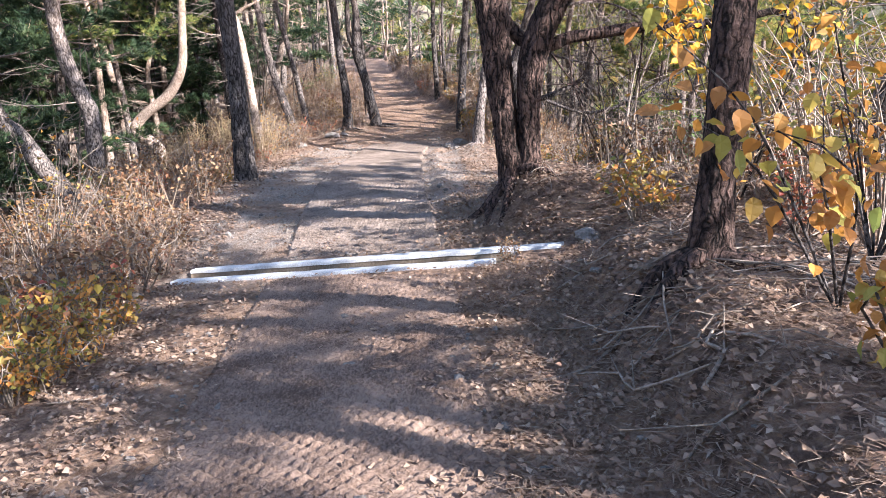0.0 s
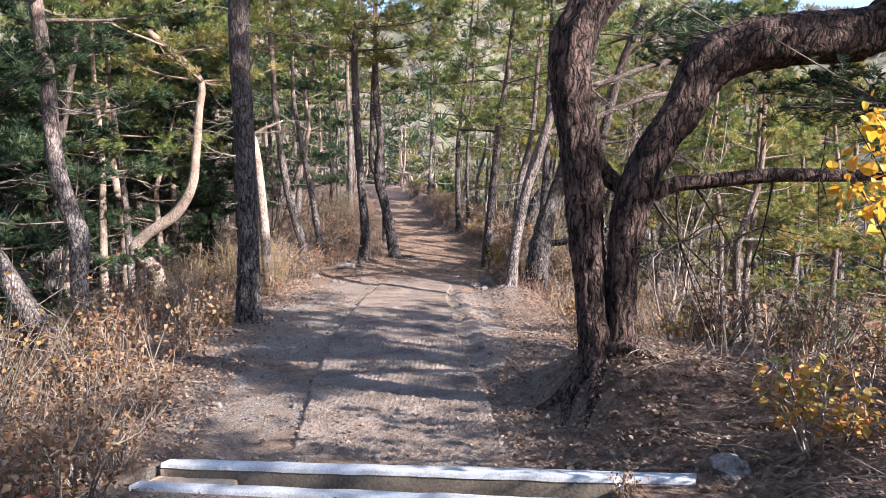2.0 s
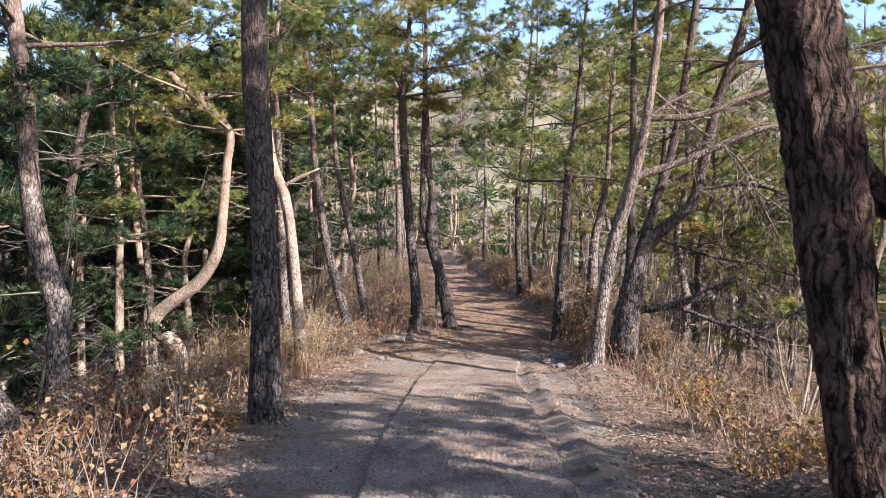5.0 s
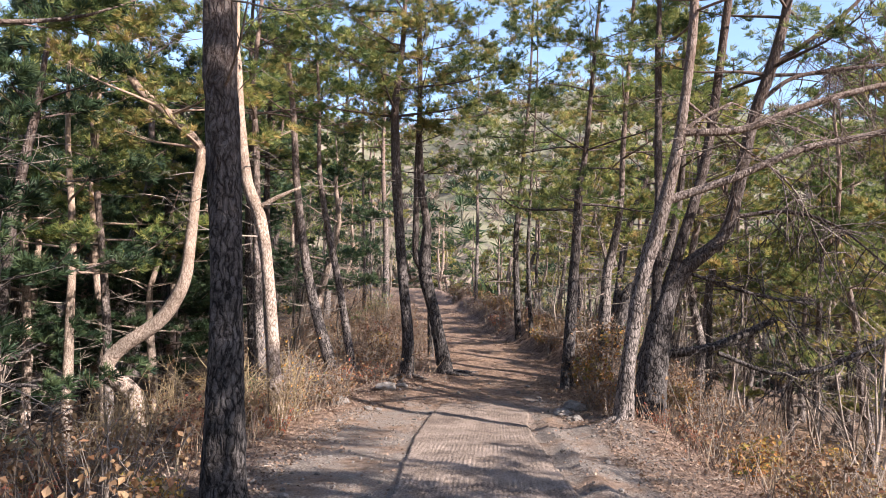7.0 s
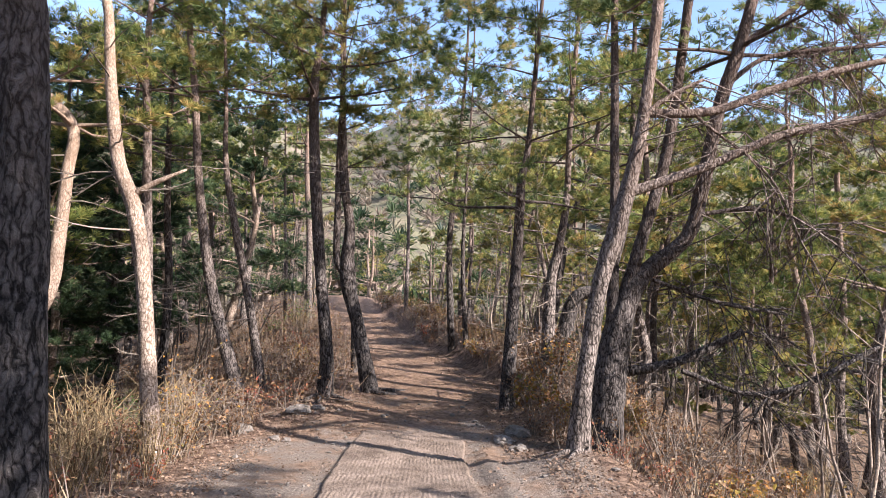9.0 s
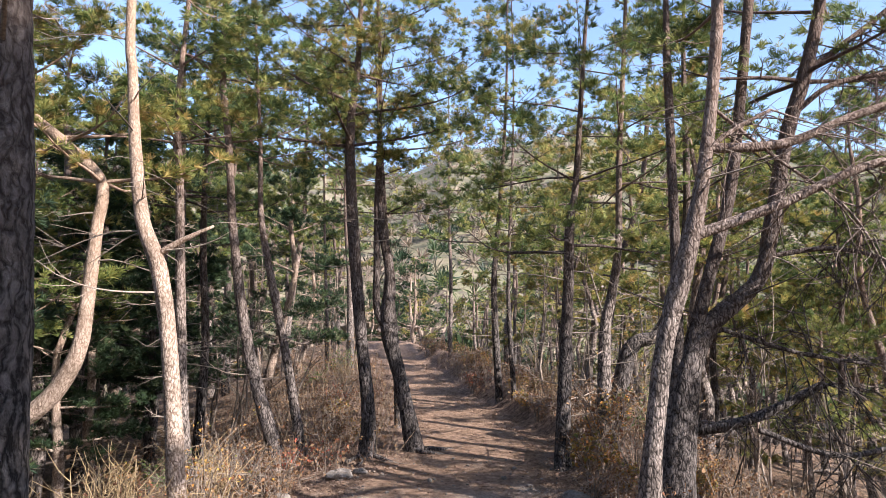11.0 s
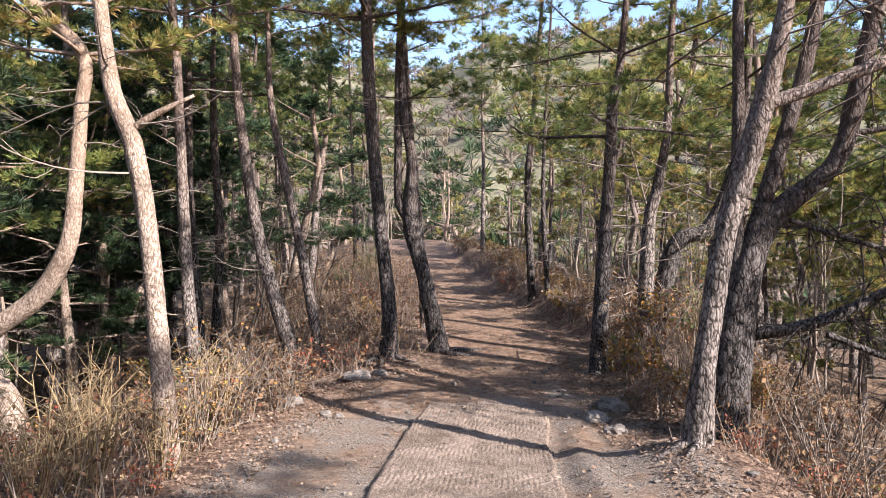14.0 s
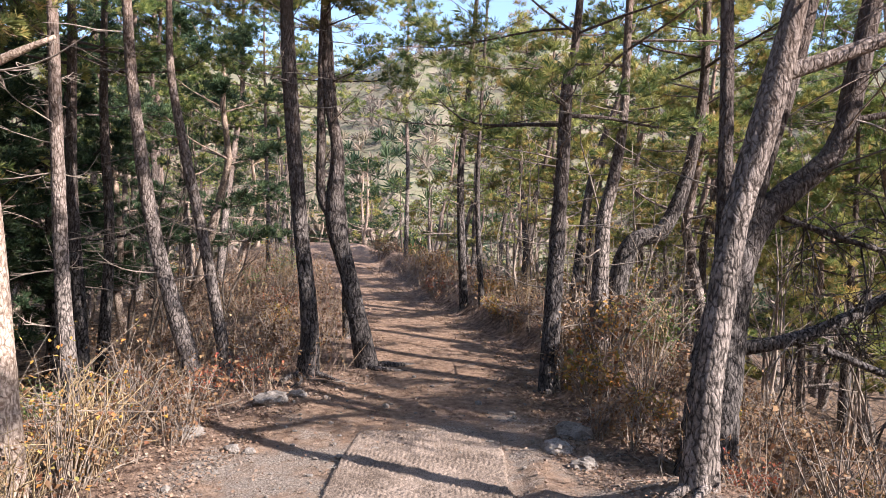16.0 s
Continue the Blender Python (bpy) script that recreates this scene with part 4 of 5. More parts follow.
pine("pine_tree", (-5.74, 11.55, ground(-5.74, 11.55)), [[(-5.74, 11.55, -0.75, 0.17), (-5.97, 11.55, -0.43, 0.15), (-6.33, 11.55, 0.06, 0.135), (-6.63, 11.55, 0.51, 0.13), (-7.00, 11.55, 0.99, 0.115)]], rng, BARK_GREY, 2.6, 6.8, label="thick pine leaning far out over the slope", sides=16, step=0.08, live=12, dead=5, reach=1.7, needles=NEEDLES_DARK)
pine("pine_tree", (-5.43, 11.7, ground(-5.43, 11.7)), [[(-5.43, 11.7, -0.73, 0.15), (-5.51, 11.7, -0.25, 0.115), (-5.55, 11.7, 0.33, 0.115), (-5.55, 11.7, 0.82, 0.125), (-5.71, 11.7, 1.20, 0.115), (-5.87, 11.7, 1.70, 0.105), (-5.96, 11.7, 2.20, 0.1), (-6.03, 11.7, 2.92, 0.095), (-6.12, 11.7, 3.42, 0.09)]], rng, BARK_GREY, 3.6, 9.3, label="crooked grey pine with a kinked trunk at the slope edge", sides=16, step=0.08, live=18, dead=8, reach=1.8)
pine("pine_tree", (-11.09, 18.79, ground(-11.09, 18.79)), [[(-11.09, 18.79, -2.56, 0.138), (-11.21, 18.79, -1.25, 0.123), (-11.36, 18.79, -0.26, 0.116), (-11.53, 18.79, 1.11, 0.095)]], rng, BARK_PALE, 2.4, 7.3, label="pale leaning young pine on the slope", live=14, dead=6, reach=1.5)
pine("pine_tree", (-10.89, 21.06, ground(-10.89, 21.06)), [[(-10.89, 21.06, -1.9, 0.104), (-10.94, 21.06, -0, 0.095), (-10.92, 21.06, 1.52, 0.073)]], rng, BARK_PALE, 3, 8.3, label="thin reddish pine on the slope", live=15, dead=8, reach=1.6, needles=NEEDLES_DARK)
pine("pine_tree", (-8.37, 19.57, ground(-8.37, 19.57)), [[(-8.37, 19.57, -1.5, 0.093), (-8.52, 19.57, 0.4, 0.093), (-8.76, 19.57, 1.66, 0.08), (-8.96, 19.57, 3.16, 0.066)]], rng, BARK_PALE, 3.2, 8.8, label="slender pale pine on the slope", live=15, dead=7, reach=1.6)
pine("pine_tree", (6.22, 23.7, ground(6.22, 23.7)), [[(6.22, 23.7, -1.71, 0.107), (6.25, 23.7, -0.1, 0.086), (6.26, 23.7, 0.71, 0.067)]], rng, BARK_DARK, 1.6, 7.8, label="dark pine standing down the slope", live=20, dead=6, reach=2.0)


def limb_foliage(tree, place, n):
    g = np.random.default_rng(9)
    o = np.array(tree.location)
    cs = [np.array(place) - o + g.normal(0, 1, 3) * np.array([0.26, 0.2, 0.12]) for _ in range(n)]
    ds = [np.array([g.normal(0, 0.5), g.normal(0, 0.5), 0.7]) for _ in range(n)]
    v, f = [], []
    for c in cs[::4]:
        tube([(*(np.array(place) - o + np.array([0.25, -0.1, -0.05])), 0.008), (*c, 0.003)], 3, 0.5, 0, v, f)
    part("branch", mesh_of("needle_branch", v, f, TWIG), tree)
    part("crown", tufts("limb_crown", cs, ds, g, NEEDLES_DARK, 26, 0.075, 0.003, 0.9), tree)


add_roots(big_pine, (200, 250, 300, 160), 0.6, 0.05)
add_roots(bank_pine, (190, 240, 290), 0.5, 0.05)
add_roots(grey_pine, (280, 330, 230), 0.7, 0.04)
add_roots(forked_pine, (300, 340, 20), 0.8, 0.04)
add_roots(leaning_pine, (230, 280, 190), 0.5, 0.035)
limb_foliage(big_pine, (1.25, 7.25, 2.85), 260)
limb_foliage(big_pine, (2.15, 7.1, 2.45), 200)


# ---------------- the wood behind ----------------
def clear_of(x, y, gap, taken):
    left, right = float(np.interp(y, *PATH_L)), float(np.interp(y, *PATH_R))
    return not left - gap < x < right + gap and all((x - a) ** 2 + (y - b) ** 2 > c * c for a, b, c in taken)


TAKEN = [(o.location.x, o.location.y, 0.9) for o in scene.objects if o.type == "EMPTY" and o.get("category") == "pine tree"]


def young_pines(far):
    """Grown pines of the wood, each built once and then repeated; the far ones have fewer, broader tufts."""
    protos = []
    for n, (h, lf, bk, nd, wide) in enumerate(((8.5, 3.2, BARK_DARK, NEEDLES, 2.0), (9.5, 3.8, BARK_GREY, NEEDLES, 2.1), (7.0, 2.2, BARK_GREY, NEEDLES_YELLOW, 1.9), (9.0, 2.8, BARK_DARK, NEEDLES_YELLOW, 2.1), (5.0, 0.7, BARK_PALE, NEEDLES_DARK, 1.7), (6.5, 1.2, BARK_DARK, NEEDLES_DARK, 1.9), (5.5, 0.9, BARK_GREY, NEEDLES_YELLOW, 1.9))):
        g = np.random.default_rng(40 + n)
        line, x, y = [], 0.0, 0.0
        for z in np.linspace(0, h * 0.75, 5):
            line.append((x, y, z, 0.105 * (1 - 0.7 * z / h)))
            x, y = x + g.normal(0, 0.16), y + g.normal(0, 0.16)
        if far:
            protos.append(pine("pine_tree", (0, 0, 0), [line], g, bk, lf, h, live=12, dead=3, reach=wide, needles=nd, sides=6, step=0.9, rough=0.1, label=TREE_LABEL, per_end=3, density=16, needle=0.02, twigs=5, coarse=2.5))
        else:
            protos.append(pine("pine_tree", (0, 0, 0), [line], g, bk, lf, h, live=20, dead=8, reach=wide, needles=nd, sides=8, step=0.5, rough=0.1, label=TREE_LABEL, per_end=4, density=24, needle=0.0095, twigs=6, coarse=1.3))
    return protos


def place_wood():
    g = np.random.default_rng(12)
    near, far = young_pines(False), young_pines(True)
    # the right-hand zones before y 7 add unseen pines that shade the path
    # x from, x to, y from, y to, how many, prototypes, which kinds
    zones = [(-18, -6.0, 21, 36, 26, near, (0, 1, 2, 4)), (-13, -7.6, 13, 27, 26, near, (4, 5)), (1.8, 13, 22, 36, 25, near, (1, 2, 3, 6)),
             (5.5, 13, 12, 30, 8, near, (2, 6, 6)), (-15, -6.5, 5, 14, 8, near, (0, 2, 4)), (2.2, 8, -6, 0.5, 3, near, (0, 1, 3)), (3.9, 9, 0.5, 7.0, 2, near, (0, 1, 2)), (-14, -4.0, -12, 2, 4, near, (0, 1))]
    distance = [(-30, -4, 36, 60, 62, far, (0, 1, 2, 3, 4, 5)), (-1.5, 24, 36, 60, 60, far, (0, 1, 2, 3, 5, 6)), (-40, 34, 60, 95, 26, far, (0, 1, 2, 3, 4, 5)), (13, 30, 8, 40, 14, far, (2, 3, 6, 6)), (-34, -17, 8, 38, 16, far, (0, 2, 4, 5))]
    # three more pines added off to the right, to shade the path
    for x, y, k in ((4.3, 7.9, 1), (5.2, 6.4, 0), (6.4, 8.2, 1)):
        TAKEN.append((x, y, 0.6))
        copy_thing(near[k], pose(x, y, ground(x, y) - 0.02, 0, 0, 90 * k + 20))
    for x0, x1, y0, y1, n, protos, kinds in zones + distance:
        done = tries = 0
        while done < n and tries < n * 20:
            tries += 1
            x, y = g.uniform(x0, x1), g.uniform(y0, y1)
            if not clear_of(x, y, 0.9, TAKEN):
                continue
            TAKEN.append((x, y, 1.2))
            s = g.uniform(0.9, 1.3)
            ob = copy_thing(protos[int(g.choice(kinds))], pose(x, y, ground(x, y) - 0.02, g.normal(0, 2.5), g.normal(0, 2.5), g.uniform(0, 360)))
            ob.scale = (s, s, s)
            done += 1
    for n, p in enumerate(near + far):
        x, y = -18 + 2.2 * n, 64 + 2 * (n % 3)
        p.location = (x, y, ground(x, y) - 0.02)


place_wood()


def far_forest():
    """The wooded hillsides across the valley: tree-sized clumps of foliage on the slopes."""
    g = np.random.default_rng(31)
    for label, material, n in (("brown leafless woods on the far hillsides", WOODS, 4300), ("dark green pinewoods on the far hillsides", NEEDLES_DARK, 1900)):
        cs = []
        while len(cs) < n:
            a, d = g.uniform(-1.25, 1.25), 62 + 440 * g.random() ** 1.4
            x, y = math.sin(a) * d, 10 + math.cos(a) * d
            if material is NEEDLES_DARK and noise.noise(Vector((x * 0.015, y * 0.015, 4))) < -0.05:
                continue
            cs.append((x, y, float(land(x, y)) + 2.5 + noise.noise(Vector((x * 0.02, y * 0.02, 2))) * 8 * min(1, (math.hypot(x, y - 10) - 60) / 100)))
        tagged(new("far_woods", tufts("far_woods", cs, [(0, 0, 0.7)] * n, g, material, 30, 3.6, 0.36, 1.1)), label, "far woods", kind="stuff")


WOODS = foliage("winter_woods", [(0.13, 0.10, 0.085), (0.20, 0.16, 0.13), (0.25, 0.19, 0.14), (0.16, 0.15, 0.09)], 0.1, 0.9)
far_forest()


def bare_sapling(g, h):
    """A thin bare tree: one or two stems with fine upright twigs."""
    v, f = [], []
    for s in range(int(g.integers(1, 3))):
        x, y, line = 0.0, 0.0, []
        for z in np.linspace(0, h, 5):
            line.append((x, y, z, 0.028 * (1 - 0.85 * z / h)))
            x, y = x + g.normal(0, 0.09 * h / 3), y + g.normal(0, 0.09 * h / 3)
        tube(line, 5, 0.5, 0, v, f)
        sp = spline(line, 0.1)
        for _ in range(14):
            q = sp[int(len(sp) * g.uniform(0.2, 0.97))]
            d = np.array([*g.normal(0, 0.6, 2), g.uniform(0.3, 1.0)])
            e = q[:3] + d * g.uniform(0.25, 0.7)
            tube([(*q[:3], 0.008), (*(q[:3] * 0.5 + e * 0.5 + g.normal(0, 0.03, 3)), 0.006), (*e, 0.002)], 3, 0.4, 0, v, f)
    return v, f


def build_saplings():
    g = np.random.default_rng(3)
    protos = []
    for n in range(6):
        t = thing("bare_sapling", (0, 0, 0), "thin bare grey sapling in the undergrowth", "sapling", "bare saplings of the thicket")
        part("stem", mesh_of("sapling", *bare_sapling(g, 2.2 + 0.5 * n), TWIG), t)
        protos.append(t)
    spots = [(0.3, 6, 20, 34, 36), (-1.0, 7, 30, 46, 26), (-10, -3.5, 24, 46, 26), (-14, -6, 12, 24, 12), (3.0, 8, 13, 19, 4)]
    for x0, x1, y0, y1, n in spots:
        for _ in range(n):
            x, y = g.uniform(x0, x1), g.uniform(y0, y1)
            if clear_of(x, y, 0.5, ()):
                ob = copy_thing(protos[int(g.integers(0, 6))], pose(x, y, ground(x, y) - 0.03, g.normal(0, 6), g.normal(0, 6), g.uniform(0, 360)))
    for p in protos:
        x, y = g.uniform(2, 7), g.uniform(22, 34)
        p.location = (x, y, ground(x, y) - 0.03)


build_saplings()


# ---------------- undergrowth ----------------
def shrub(g, h, spread, stems, leaves, leaf_size, leaf_material, label, stem_material=None, name="shrub"):
    t = thing(name, (0, 0, 0), label, "shrub", "shrubs of the undergrowth")
    v, f, spots = [], [], []
    for _ in range(stems):
        a, r = g.uniform(0, 6.283), g.uniform(0.2, 1) * spread
        e = np.array([math.cos(a) * r, math.sin(a) * r, h * g.uniform(0.55, 1.0)])
        b = np.array([math.cos(a) * 0.06, math.sin(a) * 0.06, -0.03])
        m = b * 0.5 + e * 0.5 + np.array([0, 0, 0.1 * h]) + g.normal(0, 0.05 * h, 3)
        line = [(*b, 0.008), (*m, 0.006), (*e, 0.002)]
        tube(line, 3, 0.4, 0, v, f)
        sp = spline(line, 0.06)
        for _ in range(3):
            q = sp[int(len(sp) * g.uniform(0.3, 0.95))][:3]
            e2 = q + g.normal(0, 0.22 * h, 3) + np.array([0, 0, 0.12 * h])
            tube([(*q, 0.004), (*(q * 0.5 + e2 * 0.5 + g.normal(0, 0.02, 3)), 0.003), (*e2, 0.0015)], 3, 0.6, 0, v, f)
            for _ in range(leaves):
                spots.append(q + (e2 - q) * g.uniform(0.2, 1.0) + g.normal(0, 0.025, 3))
    part("stem", mesh_of("shrub_stem", v, f, stem_material or TWIG), t)
    if spots:
        part("foliage", leaves_mesh("shrub_leaves", spots, g, leaf_size, leaf_material), t)
    return t


def build_undergrowth():
    g = np.random.default_rng(21)
    kinds = [
        shrub(g, 0.45, 0.4, 12, 8, 0.045, LEAF_BROWN, "dry shrub with curled brown leaves"),
        shrub(g, 0.65, 0.45, 12, 6, 0.042, LEAF_BROWN, "dry shrub with thin twigs and brown leaves"),
        shrub(g, 0.45, 0.4, 12, 11, 0.045, LEAF_MIXED, "low shrub with yellow, green and rusty leaves"),
        shrub(g, 0.5, 0.4, 11, 8, 0.042, LEAF_RED, "low shrub with dull red autumn leaves"),
        shrub(g, 0.75, 0.5, 18, 1, 0.04, LEAF_BROWN, "nearly bare grey shrub of tangled twigs"),
        shrub(g, 0.75, 0.28, 24, 1, 0.035, LEAF_BROWN, "clump of straw-coloured dry stalks", STALK),
        shrub(g, 1.3, 0.7, 16, 5, 0.045, LEAF_MIXED, "tall bush with yellowing leaves among bare twigs"),
        shrub(g, 0.9, 0.6, 14, 9, 0.05, LEAF_GREEN, "evergreen bush with dark glossy leaves"),
    ]

    def put(k, x, y, s=1.0):
        ob = copy_thing(kinds[k], pose(x, y, ground(x, y) - 0.02, g.normal(0, 5), g.normal(0, 5), g.uniform(0, 360)))
        ob.scale = (s, s, s)

    # those that stand out
    # kind 0 at y 5.0, 5.3 and 5.8: darker leaves standing in for shade
    left_shrubs = ((2, -2.3, 3.7, 1.0), (2, -2.5, 4.3, 1.3), (0, -2.85, 5.0, 1.3), (0, -3.1, 5.8, 1.2), (2, -2.15, 4.2, 0.9), (2, -2.3, 4.75, 1.1), (2, -2.2, 3.8, 0.85), (0, -2.6, 5.3, 1.0), (3, -2.45, 4.5, 1.1), (0, -2.5, 5.7, 1.1), (1, -2.65, 6.6, 0.9), (0, -2.8, 7.4, 0.9), (0, 0.42, 5.12, 0.4), (3, -2.9, 4.4, 1.0), (0, -3.2, 6.6, 1.0), (0, -3.3, 7.4, 1.0), (0, -3.5, 8.3, 1.0), (1, -3.6, 6.2, 0.9), (0, -3.1, 9.2, 0.8), (2, -3.2, 10.3, 0.75), (2, -3.4, 10.6, 0.7), (5, -4.9, 12.6, 1.1), (5, -4.6, 13.6, 1.2), (5, -4.2, 11.8, 1.1), (5, -4.1, 14.3, 1.3), (5, -4.45, 14.8, 1.3), (5, -4.0, 13.5, 1.1), (5, -3.65, 14.55, 0.9), (3, -4.2, 13.3, 0.9), (3, -3.55, 14.1, 0.6), (3, -4.7, 14.6, 1.0), (3, -5.4, 15.6, 1.1), (1, -4.0, 16.2, 1.3))
    left_shrubs_b = ((5, -4.0, 16.5, 1.2), (3, -3.7, 18.9, 1.0), (3, -3.4, 19.4, 0.9), (0, -3.2, 20.4, 0.9), (2, -3.0, 21.2, 0.9), (2, -0.1, 23.4, 1.0))
    right_shrubs = ((3, 0.95, 15.6, 0.6), (3, 1.15, 16.1, 0.7), (2, 0.5, 18.4, 1.4), (1, 0.35, 17.6, 0.9), (0, 0.6, 17.2, 1.0), (2, 0.9, 17.6, 1.0), (0, 0.35, 19.2, 1.0), (1, 0.4, 19.9, 1.1), (0, 0.9, 16.6, 1.0), (1, 0.5, 21.4, 1.1), (0, 0.1, 22.4, 1.0), (3, 1.25, 14.7, 0.6), (0, 1.5, 13.6, 0.8), (2, 1.5, 12.2, 0.8), (1, 0.75, 18.8, 1.6), (2, 0.9, 19.6, 1.5), (1, 0.9, 20.6, 1.5), (7, 2.6, 8.3, 1.2), (7, 2.9, 9.0, 1.1), (6, 3.2, 7.2, 1.2))
    right_shrubs_b = ((6, 2.7, 6.2, 1.1), (6, 2.4, 5.0, 1.1), (6, 2.3, 4.0, 1.1), (6, 2.9, 4.4, 1.2), (2, 1.5, 7.9, 0.9), (2, 1.2, 8.6, 0.9), (3, 2.1, 9.6, 0.9), (2, 1.0, 9.2, 0.9))
    for k, x, y, s in (*left_shrubs, *left_shrubs_b, *right_shrubs, *right_shrubs_b):
        put(k, x, y, s)
    for _ in range(18):
        x, y = g.uniform(1.35, 3.4), g.uniform(3.9, 9.2)
        if (x - 1.23) ** 2 + (y - 3.53) ** 2 > 0.3:
            put(int(g.choice((0, 1, 1, 2, 3, 4))), x, y, g.uniform(0.7, 1.2))
    belts = [(-2.2, -0.25, 5.5, 18, 30), (-5.0, -1.2, 5, 20, 34), (0.8, 2.6, 9.0, 20, 40), (1.8, 5, 4, 20, 36), (-6, -0.6, 20, 40, 16), (0.25, 4.5, 19, 40, 60)]
    for d0, d1, y0, y1, n in belts:
        for _ in range(n):
            y, d = g.uniform(y0, y1), g.uniform(d0, d1)
            x = float(np.interp(y, *(PATH_L if d0 < 0 else PATH_R))) + d
            put(int(g.choice(8, p=[0.31, 0.22, 0.16, 0.12, 0.07, 0.08, 0.03, 0.01])), x, y, g.uniform(0.65, 1.3))
    for n, kd in enumerate(kinds):
        y = 21 + 1.3 * n
        x = float(np.interp(y, *PATH_L)) - 1.5
        kd.location = (x, y, ground(x, y) - 0.02)


build_undergrowth()


def leafy_sprays():
    """The autumn shrubs on the bank: long thin shoots with broad yellow and rusty leaves."""
    g = np.random.default_rng(77)
    for x, y, h, lean, n, size, material, label in ((2.0, 5.25, 1.65, (-0.15, -0.1), 13, 0.075, LEAF_YELLOW, "autumn shrub with bright yellow broad leaves"), (1.5, 2.8, 1.05, (-0.42, -0.1), 5, 0.078, LEAF_RUST, "autumn shrub with rusty orange broad leaves"),
                                                    (2.0, 3.5, 1.3, (0.1, -0.1), 7, 0.07, LEAF_RUST, "autumn shrub with orange and green leaves"), (1.45, 2.2, 0.35, (-0.05, 0), 5, 0.06, LEAF_RUST, "low autumn shrub with pale yellow leaves")):
        t = thing("broadleaf_shrub", (x, y, ground(x, y) - 0.02), label, "shrub", "autumn shrubs on the bank")
        spots = []
        for _ in range(n):
            a = g.uniform(0, 6.283)
            e = np.array([math.cos(a) * 0.35 * h + lean[0], math.sin(a) * 0.3 * h + lean[1], h * g.uniform(0.55, 1.05)])
            m = e * 0.55 + np.array([0, 0, 0.12 * h]) + g.normal(0, 0.05, 3)
            line = [(0, 0, 0, 0.007), (*m, 0.005), (*e, 0.002)]
            part("stem", mesh_of("shoot", *tube(line, 5, 0.15), BARK_DARK), t)
            sp = spline(line, 0.05)
            for _ in range(18):
                q = sp[int(len(sp) * g.uniform(0.4 if h < 1.5 else 0.68, 0.99))][:3]
                spots.append(q + g.normal(0, 0.05, 3))
        part("foliage", leaves_mesh("broad_leaves", spots, g, size, material, droop=0.6, fold=0.12), t)


LEAF_RUST = foliage("leaves_rust", [(0.42, 0.17, 0.04), (0.52, 0.25, 0.05), (0.34, 0.15, 0.05), (0.48, 0.34, 0.07), (0.20, 0.24, 0.06)], 0.4)
leafy_sprays()


def build_stones():
    for x, y, sx, sy, sz, seed in ((-3.55, 17.6, 0.17, 0.12, 0.13, 1), (-3.02, 17.15, 0.09, 0.07, 0.08, 2), (-2.86, 17.1, 0.06, 0.06, 0.06, 3), (-2.98, 18.7, 0.22, 0.13, 0.15, 4), (-2.75, 19.0, 0.12, 0.1, 0.09, 9), (-0.1, 17.2, 0.16, 0.13, 0.13, 5), (0.15, 17.7, 0.20, 0.15, 0.15, 6), (0.05, 16.7, 0.13, 0.1, 0.1, 7), (1.02, 5.52, 0.13, 0.09, 0.10, 8)):
        build_stone((x, y), (sx, sy, sz), seed, "weathered pale stone half sunk in the soil")


build_stones()


def fallen_twigs():
    """Dead sticks lying on the bank and along the path."""
    g = np.random.default_rng(8)
    for n in range(190):
        y = g.uniform(1.6, 20) if n < 90 else g.uniform(2.4, 7.5)
        side = g.random() < 0.65
        x = float(np.interp(y, *PATH_R)) + g.exponential(0.7) - 0.1 if side else float(np.interp(y, *PATH_L)) - g.exponential(0.8) + 0.1
        if n >= 90:
            x = g.uniform(0.7, 2.6)
        u, v, _ = beside_drain(x, y)
        if abs(v) < 0.5 and -0.2 < u < DRAIN_LONG + 0.4:
            continue
        a, ln, r = g.uniform(0, 3.14), g.uniform(0.2, 0.9), g.uniform(0.004, 0.011) if n < 90 else g.uniform(0.0025, 0.006)
        line = []
        for k in np.linspace(-0.5, 0.5, 4):
            px, py = x + math.cos(a) * ln * k + g.normal(0, 0.03), y + math.sin(a) * ln * k + g.normal(0, 0.03)
            line.append((px - x, py - y, ground(px, py) - ground(x, y) + r + 0.006 + (g.uniform(0, 0.05) if n >= 90 else 0), r * (1 - 0.5 * abs(k))))
        verts, faces = tube(line, 5, 0.12)
        for _ in range(2):
            q = np.array(line[int(g.integers(1, 3))][:3])
            e = q + np.array([*g.normal(0, 0.14, 2), abs(g.normal(0, 0.05))])
            tube([(*q, r * 0.6), (*e, 0.002)], 3, 0.1, 0, verts, faces)
        ob = new("fallen_twig", mesh_of("fallen_twig", verts, faces, DEADWOOD))
        ob.location = (x, y, ground(x, y))
        tagged(ob, "dry grey twig lying on the wood floor", "twig", "fallen twigs")


fallen_twigs()


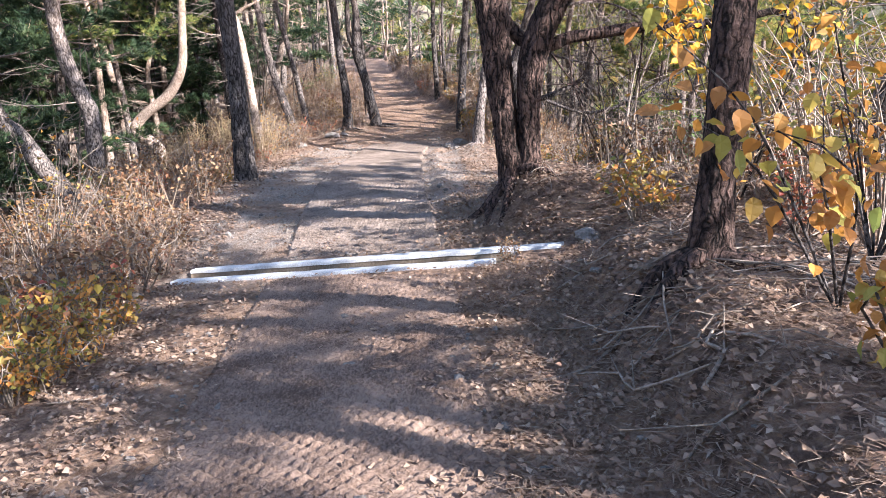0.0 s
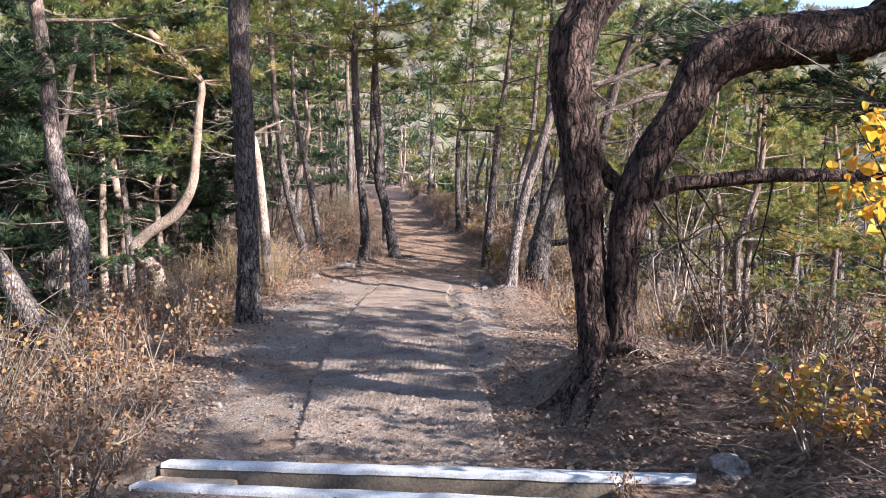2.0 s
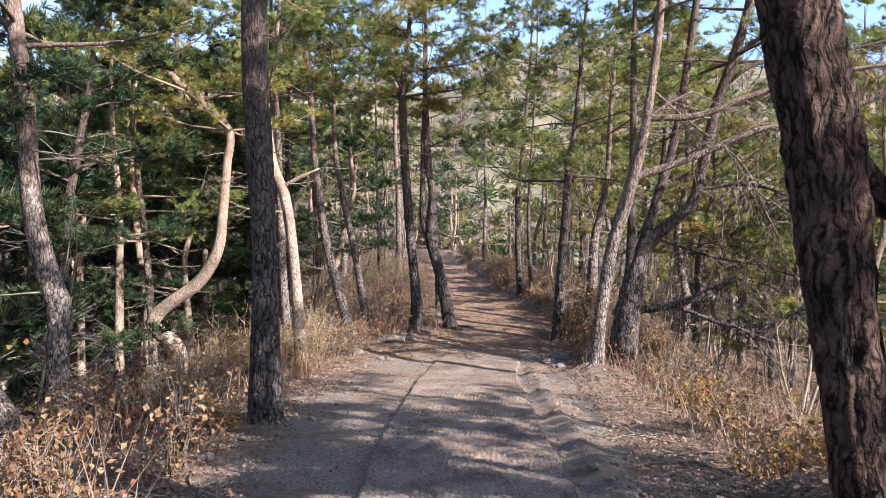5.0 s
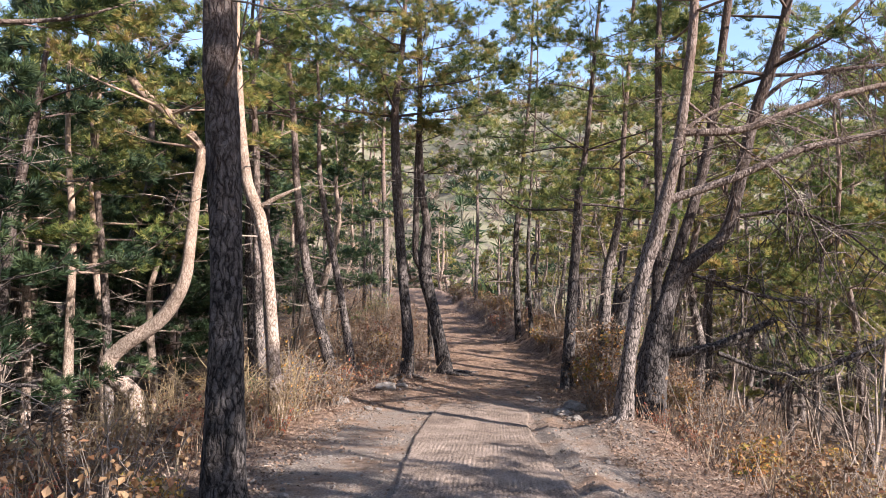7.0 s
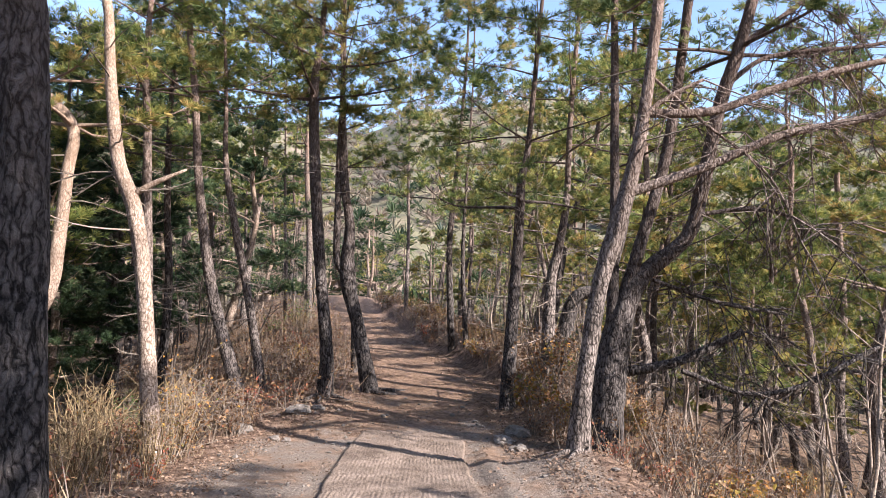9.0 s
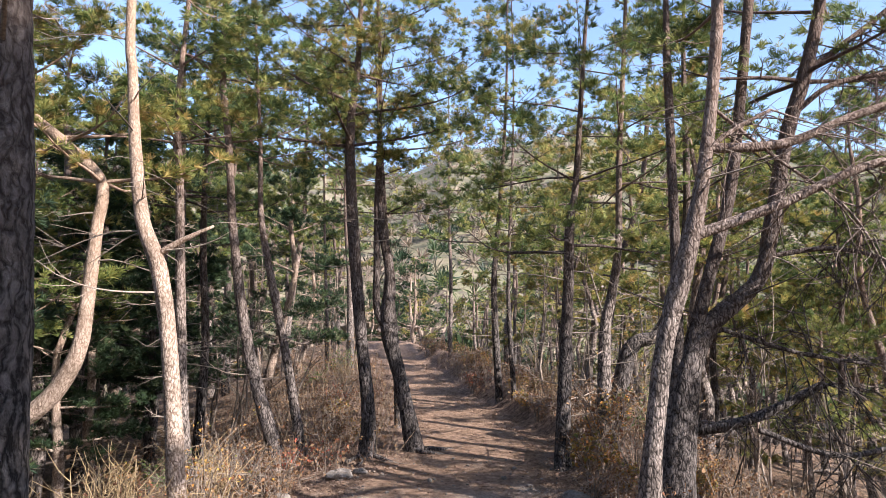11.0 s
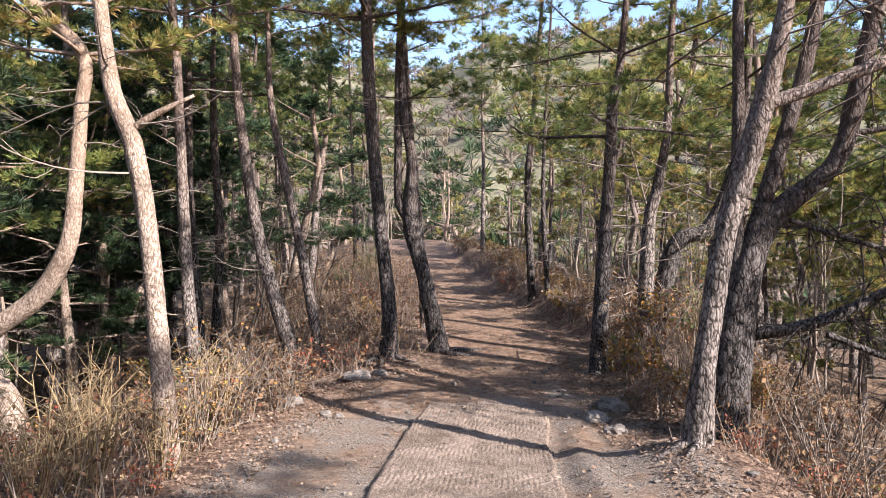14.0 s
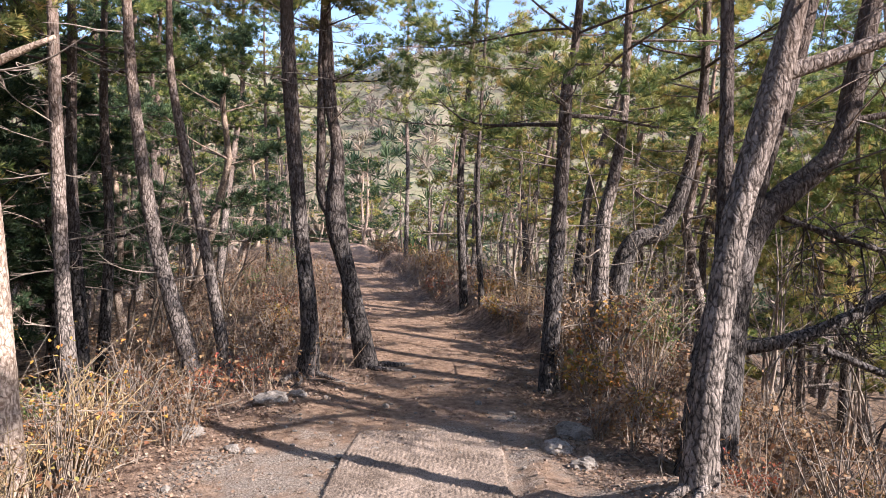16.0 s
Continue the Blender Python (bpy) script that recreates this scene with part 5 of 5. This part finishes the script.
def build_litter():
    """Fallen leaves over the wood floor, thick beside the path and sparse on it."""
    g = np.random.default_rng(5)
    spots = []
    for y0, y1, n in ((1.2, 9, 26000), (9, 20, 22000), (20, 34, 10000)):
        for _ in range(n):
            y = g.uniform(y0, y1)
            left, right = float(np.interp(y, *PATH_L)), float(np.interp(y, *PATH_R))
            if g.random() < (0.32 if y < 5.6 else 0.10):
                x = g.uniform(left, right)
            elif g.random() < 0.5:
                x = left + 0.25 - g.exponential(1.4)
            else:
                x = right - 0.35 + g.exponential(1.3)
            u, v, _ = beside_drain(x, y)
            if abs(v) < 0.3 and -0.1 < u < DRAIN_LONG:
                continue
            spots.append((x, y, ground(x, y) + 0.012 + g.uniform(0, 0.015)))
    for _ in range(13000):
        x, y = g.uniform(0.5, 3.2), g.uniform(1.4, 9)
        u, v, _ = beside_drain(x, y)
        if abs(v) > 0.4 or u > DRAIN_LONG + 0.2:
            spots.append((x, y, ground(x, y) + 0.012 + g.uniform(0, 0.02)))
    tagged(new("leaf_litter", leaves_mesh("leaf_litter", spots, g, 0.034, LITTER, flat=True)), "curled brown fallen leaves scattered over the wood floor", "leaf litter", kind="stuff")


build_litter()


def build_brush():
    """The low brush of the slopes: dry stalks, twigs and dead leaves too many to count."""
    g = np.random.default_rng(44)
    for label, material, n, tall in (("dry grey twigs and stalks of the low brush", TWIG_BITS, 15000, True), ("dead brown and reddish leaves of the low brush", LEAF_BROWN, 22000, False)):
        verts, faces, spots = [], [], []
        for _ in range(n):
            y = g.uniform(5, 34)
            if g.random() < 0.55:
                x = float(np.interp(y, *PATH_R)) + 0.35 + abs(g.normal(0, 4.0)) + (0.7 if y < 8.5 else 0)
            else:
                x = float(np.interp(y, *PATH_L)) - 0.35 - abs(g.normal(0, 2.6))
            if tall:
                h, a = g.uniform(0.12, 0.75), g.uniform(0, 6.283)
                z, k = ground(x, y) - 0.02, len(verts)
                lean = g.normal(0, 0.35, 2) * h
                w = g.uniform(0.003, 0.007)
                verts += [(x - math.cos(a) * w, y - math.sin(a) * w, z), (x + math.cos(a) * w, y + math.sin(a) * w, z), (x + lean[0], y + lean[1], z + h)]
                faces.append((k, k + 1, k + 2))
            else:
                spots.append((x, y, ground(x, y) + g.uniform(0.02, 0.5)))
        me = mesh_of("brush", verts, faces, material, True) if tall else leaves_mesh("brush", spots, g, 0.058, material)
        tagged(new("brush", me), label, "undergrowth", kind="stuff")


TWIG_BITS = foliage("brush_stalks", [(0.15, 0.115, 0.09), (0.27, 0.21, 0.16), (0.40, 0.30, 0.19), (0.24, 0.13, 0.09), (0.34, 0.28, 0.23)], 0.15, 0.8)
build_brush()


def needle_litter():
    """Fallen pine needles and thin bits of stalk strewn over path and bank."""
    g = np.random.default_rng(15)
    verts, faces = [], []
    for y0, y1, n in ((1.2, 7, 26000), (7, 13, 12000), (13, 22, 9000)):
        for _ in range(n):
            y = g.uniform(y0, y1)
            left, right = float(np.interp(y, *PATH_L)), float(np.interp(y, *PATH_R))
            x = g.uniform(left - 0.6, right + 0.3) if g.random() < 0.45 else right - 0.3 + g.exponential(0.9)
            u, v, _ = beside_drain(x, y)
            if abs(v) < 0.34 and -0.1 < u < DRAIN_LONG:
                continue
            a, s = g.uniform(0, 6.283), g.uniform(0.03, 0.085)
            z = ground(x, y) + 0.014 + g.uniform(0, 0.02)
            c, d = math.cos(a) * s, math.sin(a) * s
            w = g.uniform(0.0022, 0.004)
            k = len(verts)
            verts += [(x - d / s * w, y + c / s * w, z), (x + d / s * w, y - c / s * w, z), (x + c, y + d, z + g.normal(0.004, 0.008))]
            faces.append((k, k + 1, k + 2))
    for _ in range(14000):
        x, y = g.uniform(0.2, 2.8), g.uniform(1.4, 7.5)
        u, v, _ = beside_drain(x, y)
        if abs(v) < 0.34 and u < DRAIN_LONG:
            continue
        a, s, w = g.uniform(0, 6.283), g.uniform(0.04, 0.11), g.uniform(0.002, 0.004)
        z, k, c, d = ground(x, y) + 0.012 + g.uniform(0, 0.03), len(verts), math.cos(a), math.sin(a)
        verts += [(x - d * w, y + c * w, z), (x + d * w, y - c * w, z), (x + c * s, y + d * s, z + g.normal(0.004, 0.012))]
        faces.append((k, k + 1, k + 2))
    tagged(new("needle_litter", mesh_of("needle_litter", verts, faces, LITTER, True)), "dry fallen pine needles strewn over the soil", "needle litter", kind="stuff")


needle_litter()


def build_pebbles():
    """Small stones and clods on the trodden path."""
    g = np.random.default_rng(16)
    verts, faces = [], []
    ico = bmesh.new()
    bmesh.ops.create_icosphere(ico, subdivisions=1, radius=1.0)
    base, tri = [v.co.copy() for v in ico.verts], [tuple(v.index for v in f.verts) for f in ico.faces]
    ico.free()
    for _ in range(1500):
        y = g.uniform(1.5, 20)
        left, right = float(np.interp(y, *PATH_L)), float(np.interp(y, *PATH_R))
        x = g.uniform(left - 0.3, right + 0.4)
        u, v, _ = beside_drain(x, y)
        if abs(v) < 0.36 and -0.1 < u < DRAIN_LONG:
            continue
        s = min(0.05, 0.008 + g.exponential(0.008))
        z, k = ground(x, y) + s * 0.3, len(verts)
        sq = g.uniform(0.6, 1.3, 3)
        verts += [(x + b.x * s * sq[0] * g.uniform(0.8, 1.2), y + b.y * s * sq[1] * g.uniform(0.8, 1.2), z + b.z * s * 0.7 * sq[2]) for b in base]
        faces += [tuple(k + i for i in t) for t in tri]
    tagged(new("pebbles", mesh_of("pebbles", verts, faces, STONE, True)), "small pale stones and clods scattered on the path", "pebbles", kind="stuff")


build_pebbles()
